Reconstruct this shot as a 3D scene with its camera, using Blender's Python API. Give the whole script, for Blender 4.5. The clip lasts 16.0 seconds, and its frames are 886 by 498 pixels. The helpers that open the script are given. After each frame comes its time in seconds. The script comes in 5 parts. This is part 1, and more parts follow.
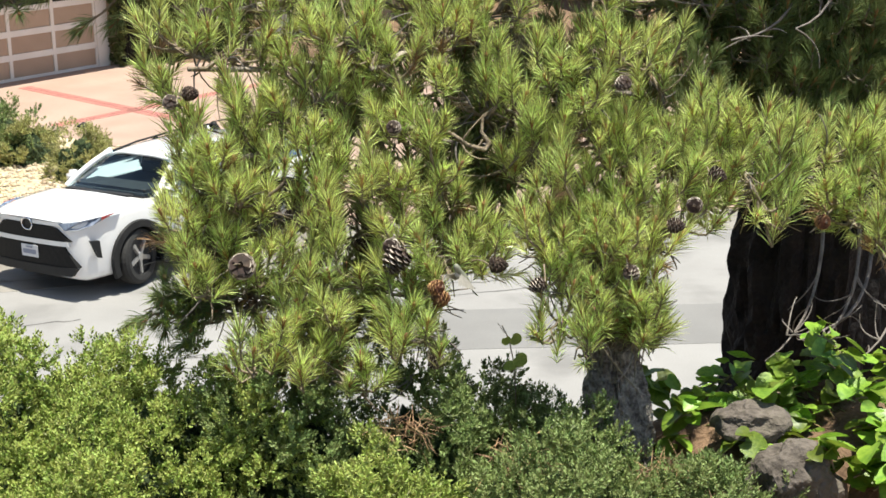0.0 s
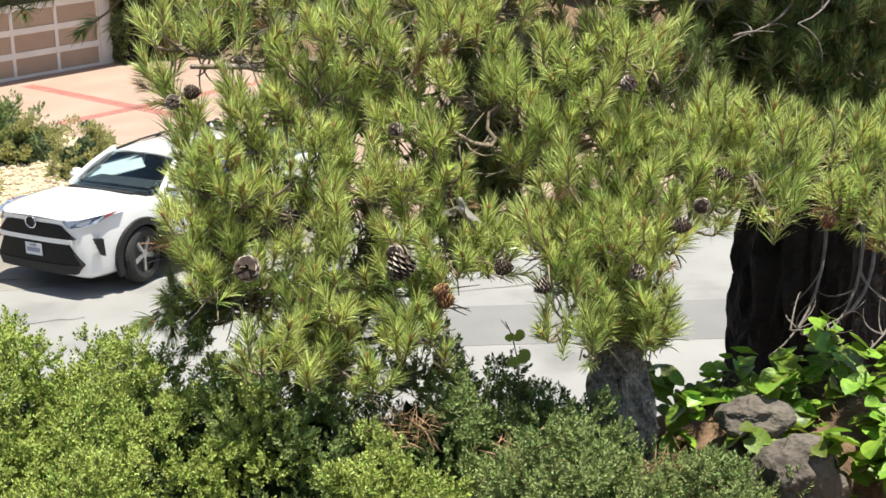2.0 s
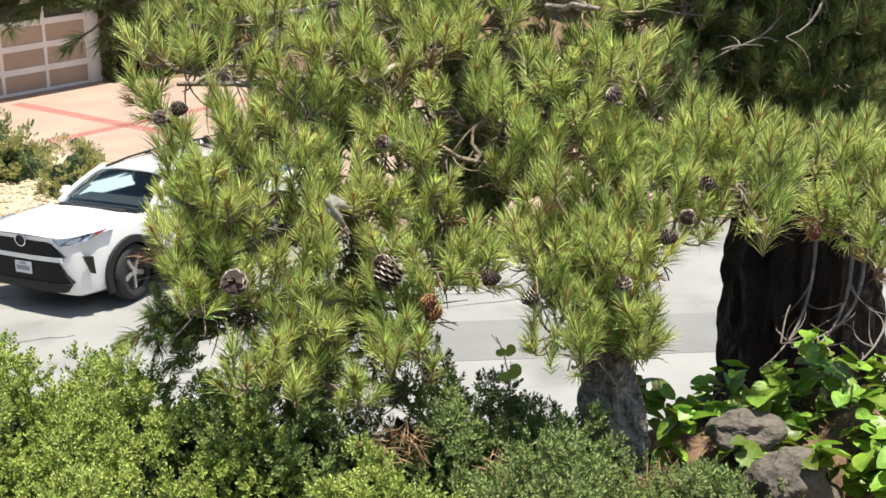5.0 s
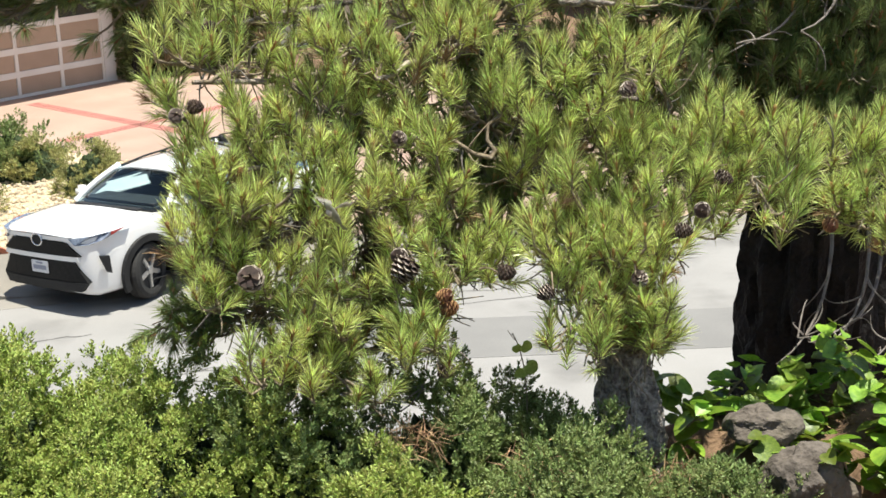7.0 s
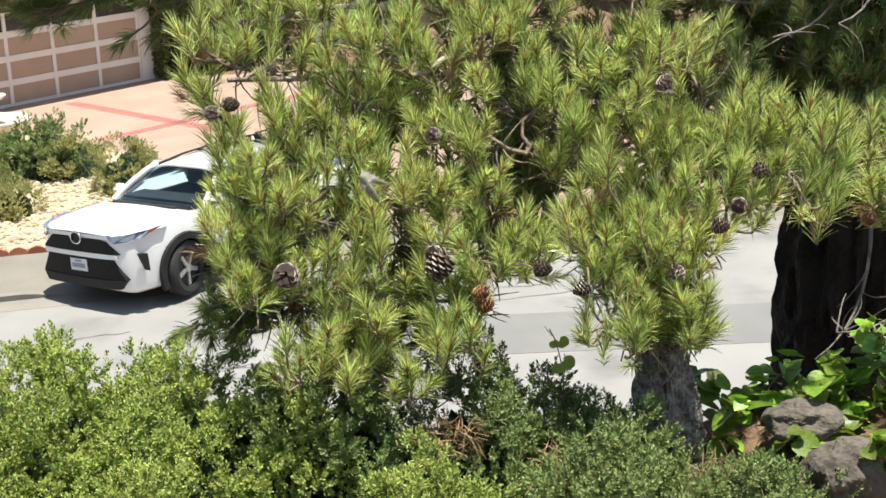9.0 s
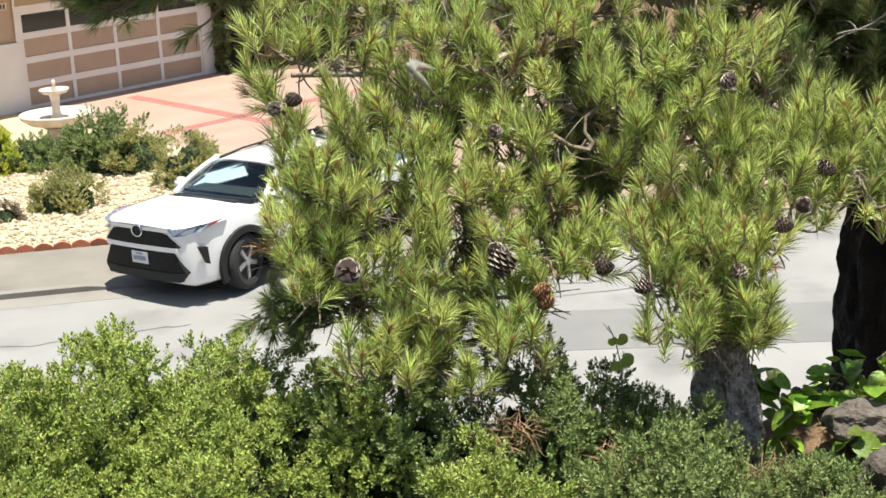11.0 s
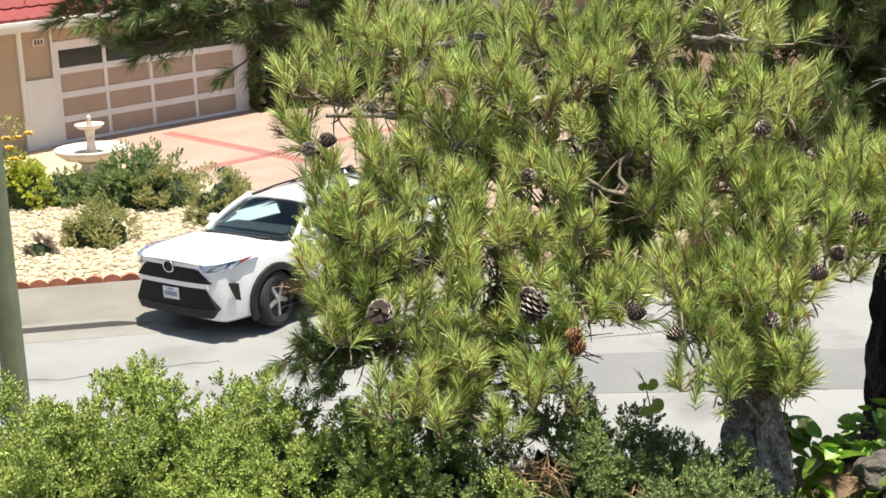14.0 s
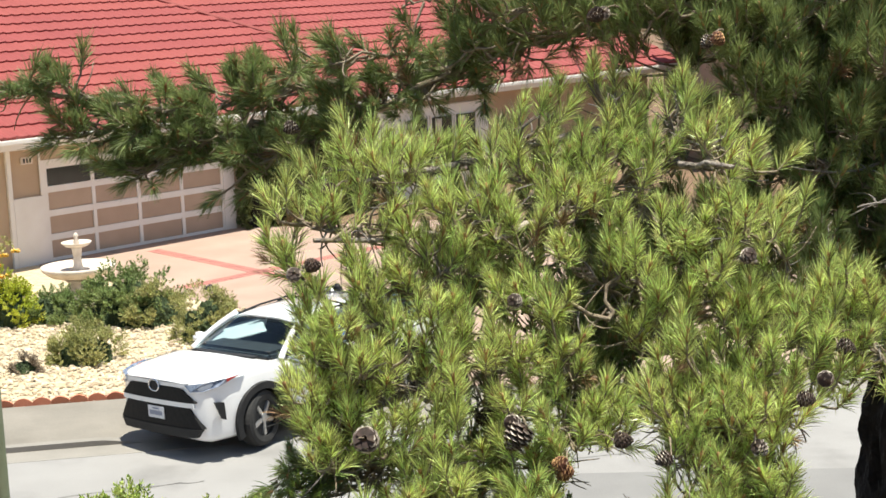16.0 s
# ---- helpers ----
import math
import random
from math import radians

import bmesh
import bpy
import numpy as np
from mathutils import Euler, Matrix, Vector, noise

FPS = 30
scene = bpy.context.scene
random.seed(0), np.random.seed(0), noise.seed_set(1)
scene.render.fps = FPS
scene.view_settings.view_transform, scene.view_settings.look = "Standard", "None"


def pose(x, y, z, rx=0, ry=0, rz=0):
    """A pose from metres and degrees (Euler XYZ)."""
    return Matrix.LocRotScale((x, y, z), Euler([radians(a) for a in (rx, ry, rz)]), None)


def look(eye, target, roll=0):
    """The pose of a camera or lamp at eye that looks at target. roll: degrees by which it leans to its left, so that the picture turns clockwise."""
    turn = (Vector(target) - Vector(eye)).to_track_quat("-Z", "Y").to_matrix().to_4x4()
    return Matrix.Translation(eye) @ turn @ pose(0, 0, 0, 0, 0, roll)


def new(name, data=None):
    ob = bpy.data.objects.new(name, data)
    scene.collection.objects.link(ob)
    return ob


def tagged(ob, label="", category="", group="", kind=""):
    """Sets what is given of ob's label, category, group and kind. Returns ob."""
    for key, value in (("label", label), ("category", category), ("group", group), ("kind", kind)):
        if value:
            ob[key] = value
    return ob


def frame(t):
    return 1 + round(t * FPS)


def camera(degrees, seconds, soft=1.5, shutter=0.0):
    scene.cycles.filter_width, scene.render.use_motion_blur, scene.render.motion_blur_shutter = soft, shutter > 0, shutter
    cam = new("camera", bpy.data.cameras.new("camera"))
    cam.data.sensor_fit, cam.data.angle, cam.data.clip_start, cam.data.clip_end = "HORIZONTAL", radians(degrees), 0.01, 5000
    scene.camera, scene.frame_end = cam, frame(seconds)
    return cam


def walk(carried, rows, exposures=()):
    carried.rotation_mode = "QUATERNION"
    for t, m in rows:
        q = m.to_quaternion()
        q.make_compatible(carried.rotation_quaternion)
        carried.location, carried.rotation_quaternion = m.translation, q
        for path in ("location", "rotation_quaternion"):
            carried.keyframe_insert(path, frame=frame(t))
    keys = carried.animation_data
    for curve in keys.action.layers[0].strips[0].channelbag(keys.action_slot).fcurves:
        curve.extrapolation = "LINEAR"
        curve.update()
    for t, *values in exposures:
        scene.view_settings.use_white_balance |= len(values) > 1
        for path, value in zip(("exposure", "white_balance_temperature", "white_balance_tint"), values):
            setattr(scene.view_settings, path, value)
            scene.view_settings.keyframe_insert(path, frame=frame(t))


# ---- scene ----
import collections

cam = camera(31.25, 16.0, soft=1.6)

# seconds, heading, downward tilt, lean (degrees), sideways and upward drift of the hand (metres)
ROWS_A = [
    (0, -5.105, 15.912, -1.077, 0.016, -0.013),
    (0.5, -4.693, 15.831, -1.335, 0.018, -0.013),
    (1, -4.635, 15.826, -1.421, 0.018, -0.014),
    (1.5, -4.753, 15.946, -1.345, 0.019, -0.013),
    (2, -4.956, 16.035, -1.342, 0.019, -0.013),
    (2.5, -4.847, 16.063, -1.417, 0.020, -0.016),
    (3, -4.852, 16.102, -1.452, 0.019, -0.014),
    (3.5, -5.085, 15.994, -1.433, 0.017, -0.012),
    (4, -5.258, 15.730, -1.503, 0.020, -0.013),
    (6.5, -5.049, 15.431, -1.966, 0.020, -0.013),
    (7, -4.752, 15.582, -2.165, 0.019, -0.014),
    (7.5, -4.482, 15.650, -2.375, 0.021, -0.014),
    (8, -4.245, 15.632, -2.498, 0.021, -0.015)]
ROWS_B = [
    (10.5, -1.645, 15.712, -3.123, 0.017, -0.016),
    (11, -1.174, 15.717, -2.955, 0.017, -0.013),
    (11.5, -0.732, 15.487, -2.588, 0.016, -0.009),
    (12, -0.146, 15.021, -2.572, 0.015, -0.008),
    (12.5, 0.055, 14.609, -2.595, 0.015, -0.007),
    (13, -0.088, 14.473, -2.390, 0.013, -0.005),
    (13.5, -0.070, 14.390, -2.341, 0.014, -0.005),
    (14, -0.108, 14.235, -2.321, 0.014, -0.006),
    (14.5, -0.427, 13.793, -2.282, 0.015, -0.004),
    (15, -0.940, 11.859, -2.081, 0.012, 0.021),
    (15.5, -1.213, 9.966, -2.215, 0.010, 0.030),
    (16, -0.788, 10.046, -2.165, 0.007, 0.022)]
EYE = 5.8628


def hold(yaw, tilt, lean, dx, dz):
    return pose(dx, 0, EYE + dz, 90 - tilt, 0, yaw) @ pose(0, 0, 0, 0, 0, lean)


walk(cam, [(t, hold(a, b, c, d, e)) for t, a, b, c, d, e in ROWS_A + ROWS_B],
     exposures=((0.0, 0.80, 6650, 4), (16.0, 0.80, 6650, 4)))

# ---- light ----
SUN = Vector((0.12, -0.06, 0.97)).normalized()
world = bpy.data.worlds.new("sky")
world.use_nodes = True
scene.world = world
sky = world.node_tree.nodes.new("ShaderNodeTexSky")
sky.sky_type = "NISHITA"
sky.sun_disc = False
sky.sun_elevation = math.asin(SUN.z)
sky.sun_rotation = math.atan2(SUN.x, SUN.y)
back = world.node_tree.nodes["Background"]
world.node_tree.links.new(sky.outputs["Color"], back.inputs["Color"])
back.inputs["Strength"].default_value = 0.075
sun_data = bpy.data.lights.new("sun", "SUN")
sun_data.energy = 5.0
sun_data.angle = radians(0.53)
sun_data.color = (1.0, 0.95, 0.87)
sun = new("sun", sun_data)
sun.matrix_world = look(SUN * 60, (0, 0, 0))


# ---- materials ----
def surface(name, c1, c2, scale=4.0, rough=0.7, bump=0.0, fine=40.0, metal=0.0, island=0.0, through_light=0.0, spec=0.5,
            piece=0.0, coat=0.0, stain=None):
    """Two colours mixed by coarse and fine noise, with grain relief; island and piece vary the brightness piece by piece."""
    m = bpy.data.materials.new(name)
    m.use_nodes = True
    nt = m.node_tree
    n, link = nt.nodes, nt.links.new
    p = n["Principled BSDF"]
    co = n.new("ShaderNodeTexCoord")
    big, small = n.new("ShaderNodeTexNoise"), n.new("ShaderNodeTexNoise")
    for tex, s, d in ((big, scale, 3.0), (small, fine, 4.0)):
        tex.inputs["Scale"].default_value = s
        tex.inputs["Detail"].default_value = d
        link(co.outputs["Object"], tex.inputs["Vector"])
    add = n.new("ShaderNodeMath")
    add.operation = "MULTIPLY_ADD"
    link(small.outputs["Fac"], add.inputs[0])
    add.inputs[1].default_value = 0.7
    link(big.outputs["Fac"], add.inputs[2])
    ramp = n.new("ShaderNodeMapRange")
    ramp.inputs["From Min"].default_value = 0.6
    ramp.inputs["From Max"].default_value = 1.1
    link(add.outputs[0], ramp.inputs["Value"])
    mix = n.new("ShaderNodeMix")
    mix.data_type = "RGBA"
    link(ramp.outputs[0], mix.inputs["Factor"])
    mix.inputs["A"].default_value = (*c1, 1)
    mix.inputs["B"].default_value = (*c2, 1)
    colour = mix.outputs["Result"]
    if stain:
        st = n.new("ShaderNodeTexNoise")
        st.inputs["Scale"].default_value = stain[3]
        st.inputs["Detail"].default_value = 6.0
        link(co.outputs["Object"], st.inputs["Vector"])
        sr = n.new("ShaderNodeMapRange")
        sr.inputs["From Min"].default_value = 0.52
        sr.inputs["From Max"].default_value = 0.72
        link(st.outputs["Fac"], sr.inputs["Value"])
        sm = n.new("ShaderNodeMix")
        sm.data_type = "RGBA"
        link(sr.outputs[0], sm.inputs["Factor"])
        link(colour, sm.inputs["A"])
        sm.inputs["B"].default_value = (*stain[:3], 1)
        colour = sm.outputs["Result"]
    for amount, node, out in ((island, "ShaderNodeNewGeometry", "Random Per Island"), (piece, "ShaderNodeObjectInfo", "Random")):
        if amount:
            g = n.new(node)
            rng = n.new("ShaderNodeMapRange")
            rng.inputs["To Min"].default_value = 1 - amount
            rng.inputs["To Max"].default_value = 1 + amount
            link(g.outputs[out], rng.inputs["Value"])
            hsv = n.new("ShaderNodeHueSaturation")
            link(colour, hsv.inputs["Color"])
            link(rng.outputs[0], hsv.inputs["Value"])
            hue = n.new("ShaderNodeMapRange")
            hue.inputs["To Min"].default_value = 0.5 - 0.045 * amount
            hue.inputs["To Max"].default_value = 0.5 + 0.04 * amount
            link(g.outputs[out], hue.inputs["Value"])
            link(hue.outputs[0], hsv.inputs["Hue"])
            colour = hsv.outputs["Color"]
    link(colour, p.inputs["Base Color"])
    p.inputs["Roughness"].default_value = rough
    p.inputs["Metallic"].default_value = metal
    p.inputs["Specular IOR Level"].default_value = spec
    p.inputs["Coat Weight"].default_value = coat
    if bump:
        b = n.new("ShaderNodeBump")
        b.inputs["Strength"].default_value = bump
        b.inputs["Distance"].default_value = 0.02
        link(add.outputs[0], b.inputs["Height"])
        link(b.outputs["Normal"], p.inputs["Normal"])
    if through_light:
        tr = n.new("ShaderNodeBsdfTranslucent")
        link(colour, tr.inputs["Color"])
        ms = n.new("ShaderNodeMixShader")
        ms.inputs["Fac"].default_value = through_light
        link(p.outputs[0], ms.inputs[1])
        link(tr.outputs[0], ms.inputs[2])
        link(ms.outputs[0], n["Material Output"].inputs["Surface"])
    return m


def glass(name, tint):
    """Thin tinted sheet: clear from the front, glossy at a slant."""
    m = bpy.data.materials.new(name)
    m.use_nodes = True
    nt = m.node_tree
    nt.nodes.remove(nt.nodes["Principled BSDF"])
    clear, gloss = nt.nodes.new("ShaderNodeBsdfTransparent"), nt.nodes.new("ShaderNodeBsdfGlossy")
    mix, edge = nt.nodes.new("ShaderNodeMixShader"), nt.nodes.new("ShaderNodeFresnel")
    clear.inputs["Color"].default_value = (*tint, 1)
    gloss.inputs["Roughness"].default_value = 0.02
    edge.inputs["IOR"].default_value = 1.5
    nt.links.new(edge.outputs[0], mix.inputs["Fac"])
    nt.links.new(clear.outputs[0], mix.inputs[1])
    nt.links.new(gloss.outputs[0], mix.inputs[2])
    nt.links.new(mix.outputs[0], nt.nodes["Material Output"].inputs["Surface"])
    return m


M_NEEDLE = surface("pine_needles", (0.34, 0.43, 0.135), (0.74, 0.75, 0.29), 6.0, 0.33, island=0.85, through_light=0.32)
# the old pine's deep green; also shade put into inner limbs' colour
M_NEEDLE_DARK = surface("deep_green_shade_needles", (0.13, 0.185, 0.066), (0.30, 0.345, 0.13), 3.0, 0.5, island=0.45, through_light=0.35)
M_BARK = surface("grey_bark", (0.11, 0.085, 0.07), (0.52, 0.45, 0.39), 22.0, 0.95, 1.0, 90, stain=(0.04, 0.03, 0.024, 26.0))
# near-black: the crown's shade is put into the bark colour
M_BARK_DARK = surface("shade_dark_bark", (0.008, 0.0065, 0.006), (0.028, 0.023, 0.02), 7.0, 0.95, 1.0, 50)
M_TWIG = surface("brown_twig", (0.16, 0.12, 0.08), (0.33, 0.27, 0.20), 14.0, 0.9, 0.6, 90)
M_BUD = surface("reddish_buds", (0.30, 0.15, 0.07), (0.45, 0.26, 0.12), 30.0, 0.8, island=0.3)
M_DEAD = surface("dead_grey_twig", (0.13, 0.11, 0.097), (0.27, 0.24, 0.218), 14.0, 0.9, 0.5, 90)
M_CONE = surface("cone_scales", (0.03, 0.019, 0.014), (0.10, 0.062, 0.046), 40.0, 0.75, island=0.4)
M_CONE_TIP = surface("cone_scale_tips", (0.16, 0.125, 0.10), (0.50, 0.43, 0.37), 40.0, 0.7, island=0.6)
M_CONE_RUST = surface("rusty_cone_scales", (0.09, 0.035, 0.018), (0.24, 0.105, 0.055), 40.0, 0.75, island=0.4)
M_SHRUB = surface("shrub_leaves", (0.20, 0.275, 0.055), (0.43, 0.48, 0.125), 5.0, 0.55, island=0.5, through_light=0.16)
# dark green garden shrubs; on the bank it also paints in the pine's shade
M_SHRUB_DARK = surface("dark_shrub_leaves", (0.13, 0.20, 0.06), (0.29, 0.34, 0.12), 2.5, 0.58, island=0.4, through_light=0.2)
M_SHRUB_GREY = surface("grey_green_leaves", (0.26, 0.28, 0.09), (0.45, 0.42, 0.17), 2.5, 0.6, island=0.4, through_light=0.2)
M_SHRUB_LIME = surface("lime_leaves", (0.34, 0.42, 0.03), (0.55, 0.55, 0.07), 2.5, 0.5, island=0.35, through_light=0.25)
M_HEDGE = surface("hedge_leaves", (0.06, 0.085, 0.022), (0.14, 0.15, 0.035), 2.0, 0.5, island=0.5, through_light=0.2)
# filler of the shrub cores, shade between leaves painted as near-black
M_CORE = surface("shrub_core_shade", (0.018, 0.032, 0.01), (0.05, 0.08, 0.022), 18.0, 0.8, 1.0, 90)
M_IVY = surface("ivy_leaves", (0.085, 0.165, 0.018), (0.27, 0.37, 0.045), 9.0, 0.42, 0.15, 60, through_light=0.3, piece=0.4, island=0.5)
M_BLOSSOM = surface("yellow_blossom", (0.75, 0.48, 0.06), (0.85, 0.62, 0.18), 9.0, 0.6, island=0.25)
M_SOIL = surface("soil_and_litter", (0.10, 0.06, 0.035), (0.24, 0.15, 0.09), 5.0, 0.95, 0.8, 60)
M_LITTER = surface("dry_needle_litter", (0.25, 0.14, 0.075), (0.42, 0.28, 0.165), 8.0, 0.9, island=0.4)
M_ROCK = surface("grey_rock", (0.055, 0.044, 0.036), (0.19, 0.16, 0.138), 6.0, 0.9, 0.9, 45, stain=(0.10, 0.085, 0.06, 5.0))
M_ROAD = surface("pale_worn_road", (0.235, 0.227, 0.222), (0.295, 0.286, 0.28), 0.8, 0.9, 0.35, 60, stain=(0.18, 0.174, 0.17, 0.9))
M_TAR = surface("crack_sealer", (0.10, 0.096, 0.093), (0.15, 0.145, 0.14), 3.0, 0.85, 0.2, 40)
M_PATCH = surface("road_patch", (0.175, 0.17, 0.168), (0.205, 0.20, 0.196), 1.5, 0.9, 0.3, 60)
M_WALK = surface("pavement_concrete", (0.185, 0.168, 0.145), (0.245, 0.222, 0.192), 1.2, 0.9, 0.3, 50, stain=(0.15, 0.135, 0.115, 0.8))
M_KERB = surface("kerb_concrete", (0.21, 0.195, 0.175), (0.27, 0.25, 0.225), 2.0, 0.9, 0.3, 50)
M_DRIVE = surface("peach_concrete", (0.325, 0.225, 0.178), (0.395, 0.282, 0.226), 0.9, 0.85, 0.25, 60, stain=(0.32, 0.222, 0.172, 0.5))
M_BAND = surface("red_brick_band", (0.33, 0.13, 0.108), (0.40, 0.17, 0.14), 3.0, 0.85, 0.3, 60, piece=0.08)
M_GRAVEL = surface("cream_gravel", (0.42, 0.32, 0.20), (0.58, 0.48, 0.34), 6.0, 0.9, 0.8, 50)
M_PEBBLE = surface("cream_pebbles", (0.48, 0.38, 0.25), (0.66, 0.57, 0.43), 5.0, 0.85, 0.3, 40, island=0.25)
M_TERRA = surface("terracotta_edging", (0.40, 0.13, 0.075), (0.55, 0.22, 0.13), 6.0, 0.85, 0.4, 60, piece=0.15)
M_STUCCO = surface("tan_stucco", (0.42, 0.31, 0.215), (0.48, 0.36, 0.255), 1.0, 0.9, 0.35, 90)
M_WHITE = surface("white_paint", (0.72, 0.68, 0.63), (0.80, 0.77, 0.73), 2.0, 0.55, 0.05, 50)
M_PANEL = surface("tan_door_panel", (0.40, 0.295, 0.215), (0.45, 0.335, 0.25), 2.0, 0.7, 0.1, 60, piece=0.05)
M_DARKPANE = surface("dark_glazing", (0.012, 0.02, 0.02), (0.02, 0.03, 0.028), 2.0, 0.08, spec=0.6)
M_TILE = surface("red_roof_tile", (0.215, 0.036, 0.034), (0.27, 0.053, 0.047), 0.7, 0.75, 0.15, 50, piece=0.05)
M_STONE = surface("cast_stone", (0.55, 0.46, 0.38), (0.74, 0.66, 0.58), 5.0, 0.85, 0.3, 50)
M_POLE = surface("weathered_green_pole", (0.17, 0.20, 0.12), (0.23, 0.26, 0.16), 1.5, 0.85, 0.15, 9, stain=(0.30, 0.31, 0.22, 1.2))
M_CAR = surface("white_car_paint", (0.80, 0.80, 0.80), (0.84, 0.84, 0.84), 1.0, 0.25, coat=1.0)
M_BLACK = surface("black_plastic", (0.014, 0.014, 0.015), (0.024, 0.024, 0.025), 6.0, 0.6, spec=0.3)
M_MESH = surface("grille_mesh", (0.006, 0.006, 0.007), (0.014, 0.014, 0.014), 30.0, 0.6, spec=0.2)
M_TYRE = surface("tyre_rubber", (0.018, 0.018, 0.018), (0.035, 0.034, 0.033), 9.0, 0.85, 0.2)
M_ALLOY = surface("alloy_rim", (0.35, 0.35, 0.36), (0.5, 0.5, 0.5), 6.0, 0.3, metal=0.8)
M_CHROME = surface("chrome", (0.7, 0.7, 0.72), (0.8, 0.8, 0.82), 6.0, 0.12, metal=1.0)
M_LAMPGLASS = surface("headlamp_lens", (0.05, 0.07, 0.12), (0.33, 0.37, 0.46), 14.0, 0.08, spec=0.8, coat=1.0)
M_REDLENS = surface("red_marker", (0.55, 0.03, 0.03), (0.65, 0.06, 0.05), 8.0, 0.15)
M_CARGLASS = glass("car_glass", (0.52, 0.70, 0.76))
M_SEAT = surface("dark_upholstery", (0.02, 0.02, 0.022), (0.04, 0.04, 0.042), 8.0, 0.8)
M_PLATE = surface("plate_white", (0.62, 0.63, 0.66), (0.72, 0.72, 0.74), 8.0, 0.4)
M_INK = surface("plate_bars", (0.22, 0.24, 0.32), (0.30, 0.32, 0.40), 8.0, 0.5)
M_FEATHER = surface("grey_green_feathers", (0.17, 0.18, 0.13), (0.30, 0.30, 0.24), 60.0, 0.6, 0.2, 200)
M_WING = surface("dusky_wing_feathers", (0.30, 0.28, 0.25), (0.46, 0.43, 0.39), 60.0, 0.6, through_light=0.4)
M_BELLY = surface("pale_breast_feathers", (0.45, 0.42, 0.38), (0.60, 0.56, 0.52), 60.0, 0.7)


# ---- building helpers ----
def mesh_of(name, verts, faces, material, smooth=False):
    me = bpy.data.meshes.new(name)
    me.from_pydata([tuple(v) for v in verts], [], [tuple(f) for f in faces])
    for m in (material if isinstance(material, (list, tuple)) else (material,)):
        me.materials.append(m)
    if smooth:
        me.shade_smooth()
    me.update()
    return me


def put(name, me, parent=None, m=None, label=""):
    ob = new(name, me)
    if parent:
        ob.parent = parent
    if m is not None:
        ob.matrix_basis = m
    if label:
        ob["label"] = label
    return ob


def part(name, bm, material, parent=None, label="", m=None, smooth=False):
    """Links a bmesh as one mesh object under a thing or a part."""
    me = bpy.data.meshes.new(name)
    bm.to_mesh(me)
    bm.free()
    for x in (material if isinstance(material, (list, tuple)) else (material,)):
        me.materials.append(x)
    if smooth:
        me.shade_smooth()
    return put(name, me, parent, m, label)


def box(bm, x0, x1, y0, y1, z0, z1, bevel=0.0):
    r = bmesh.ops.create_cube(bm, size=1)
    bmesh.ops.scale(bm, vec=(x1 - x0, y1 - y0, z1 - z0), verts=r["verts"])
    bmesh.ops.translate(bm, vec=((x0 + x1) / 2, (y0 + y1) / 2, (z0 + z1) / 2), verts=r["verts"])
    if bevel:
        edges = list({e for v in r["verts"] for e in v.link_edges})
        bmesh.ops.bevel(bm, geom=edges, offset=bevel, segments=2, affect="EDGES")
    return bm


def boxed(*a, **k):
    return box(bmesh.new(), *a, **k)


def turned(profile, n=32):
    """A body of revolution about z from (radius, height) pairs."""
    bm = bmesh.new()
    rings = [[bm.verts.new((r * math.cos(2 * math.pi * i / n), r * math.sin(2 * math.pi * i / n), z)) for i in range(n)] for r, z in profile]
    for a, b in zip(rings, rings[1:]):
        for i in range(n):
            bm.faces.new((a[i], a[(i + 1) % n], b[(i + 1) % n], b[i]))
    bm.faces.new(rings[0][::-1])
    bm.faces.new(rings[-1])
    return bm


class Soup:
    """Collects vertices and faces for one mesh."""

    def __init__(self):
        self.v, self.f = [], []

    def add(self, verts, faces):
        o = len(self.v)
        self.v.extend(verts)
        self.f.extend([tuple(i + o for i in f) for f in faces])

    def tube(self, pts, radii, n=6):
        pts = [Vector(p) for p in pts]
        verts, faces = [], []
        for i, (p, r) in enumerate(zip(pts, radii)):
            d = (pts[min(i + 1, len(pts) - 1)] - pts[max(i - 1, 0)])
            d = d.normalized() if d.length > 1e-9 else Vector((0, 0, 1))
            a = d.cross(Vector((0.31, 0.9, 0.2))).normalized()
            b = d.cross(a)
            for k in range(n):
                w = 2 * math.pi * k / n
                verts.append(p + (a * math.cos(w) + b * math.sin(w)) * r)
        for i in range(len(pts) - 1):
            for k in range(n):
                q = (k + 1) % n
                faces.append((i * n + k, i * n + q, (i + 1) * n + q, (i + 1) * n + k))
        faces.append(tuple(range((len(pts) - 1) * n, len(pts) * n)))
        self.add(verts, faces)

    def mesh(self, name, material, smooth=False):
        return mesh_of(name, self.v, self.f, material, smooth)


def smoothstep(a, b, x):
    t = min(1.0, max(0.0, (x - a) / (b - a)))
    return t * t * (3 - 2 * t)


def bend(p0, p1, p2, n):
    return [Vector(p0) * (1 - t) ** 2 + Vector(p1) * 2 * t * (1 - t) + Vector(p2) * t * t for t in [i / (n - 1) for i in range(n)]]


# ---- the ground ----
def lie(x, y):
    """Height of the land: the near bank, the street, and the plot that falls towards the house."""
    v = y - 0.15 * x
    if v < 5.8:
        h = 3.15 + 1.2 * (1 - smoothstep(0, 4.2, v)) + 0.05 * noise.noise((x * 1.3, y * 1.3, 0))
    elif v < 11.0:
        h = 3.15 - 3.2 * smoothstep(5.8, 10.6, v)
    elif v < 20.0:
        h = -0.05
    elif v < 22.4:
        h = -0.06
    else:
        h = 0.06 * drop(x) - (0.188 + 0.06 * drop(x)) * min(1, (v - 22.4) / 8) - 0.03
    return h


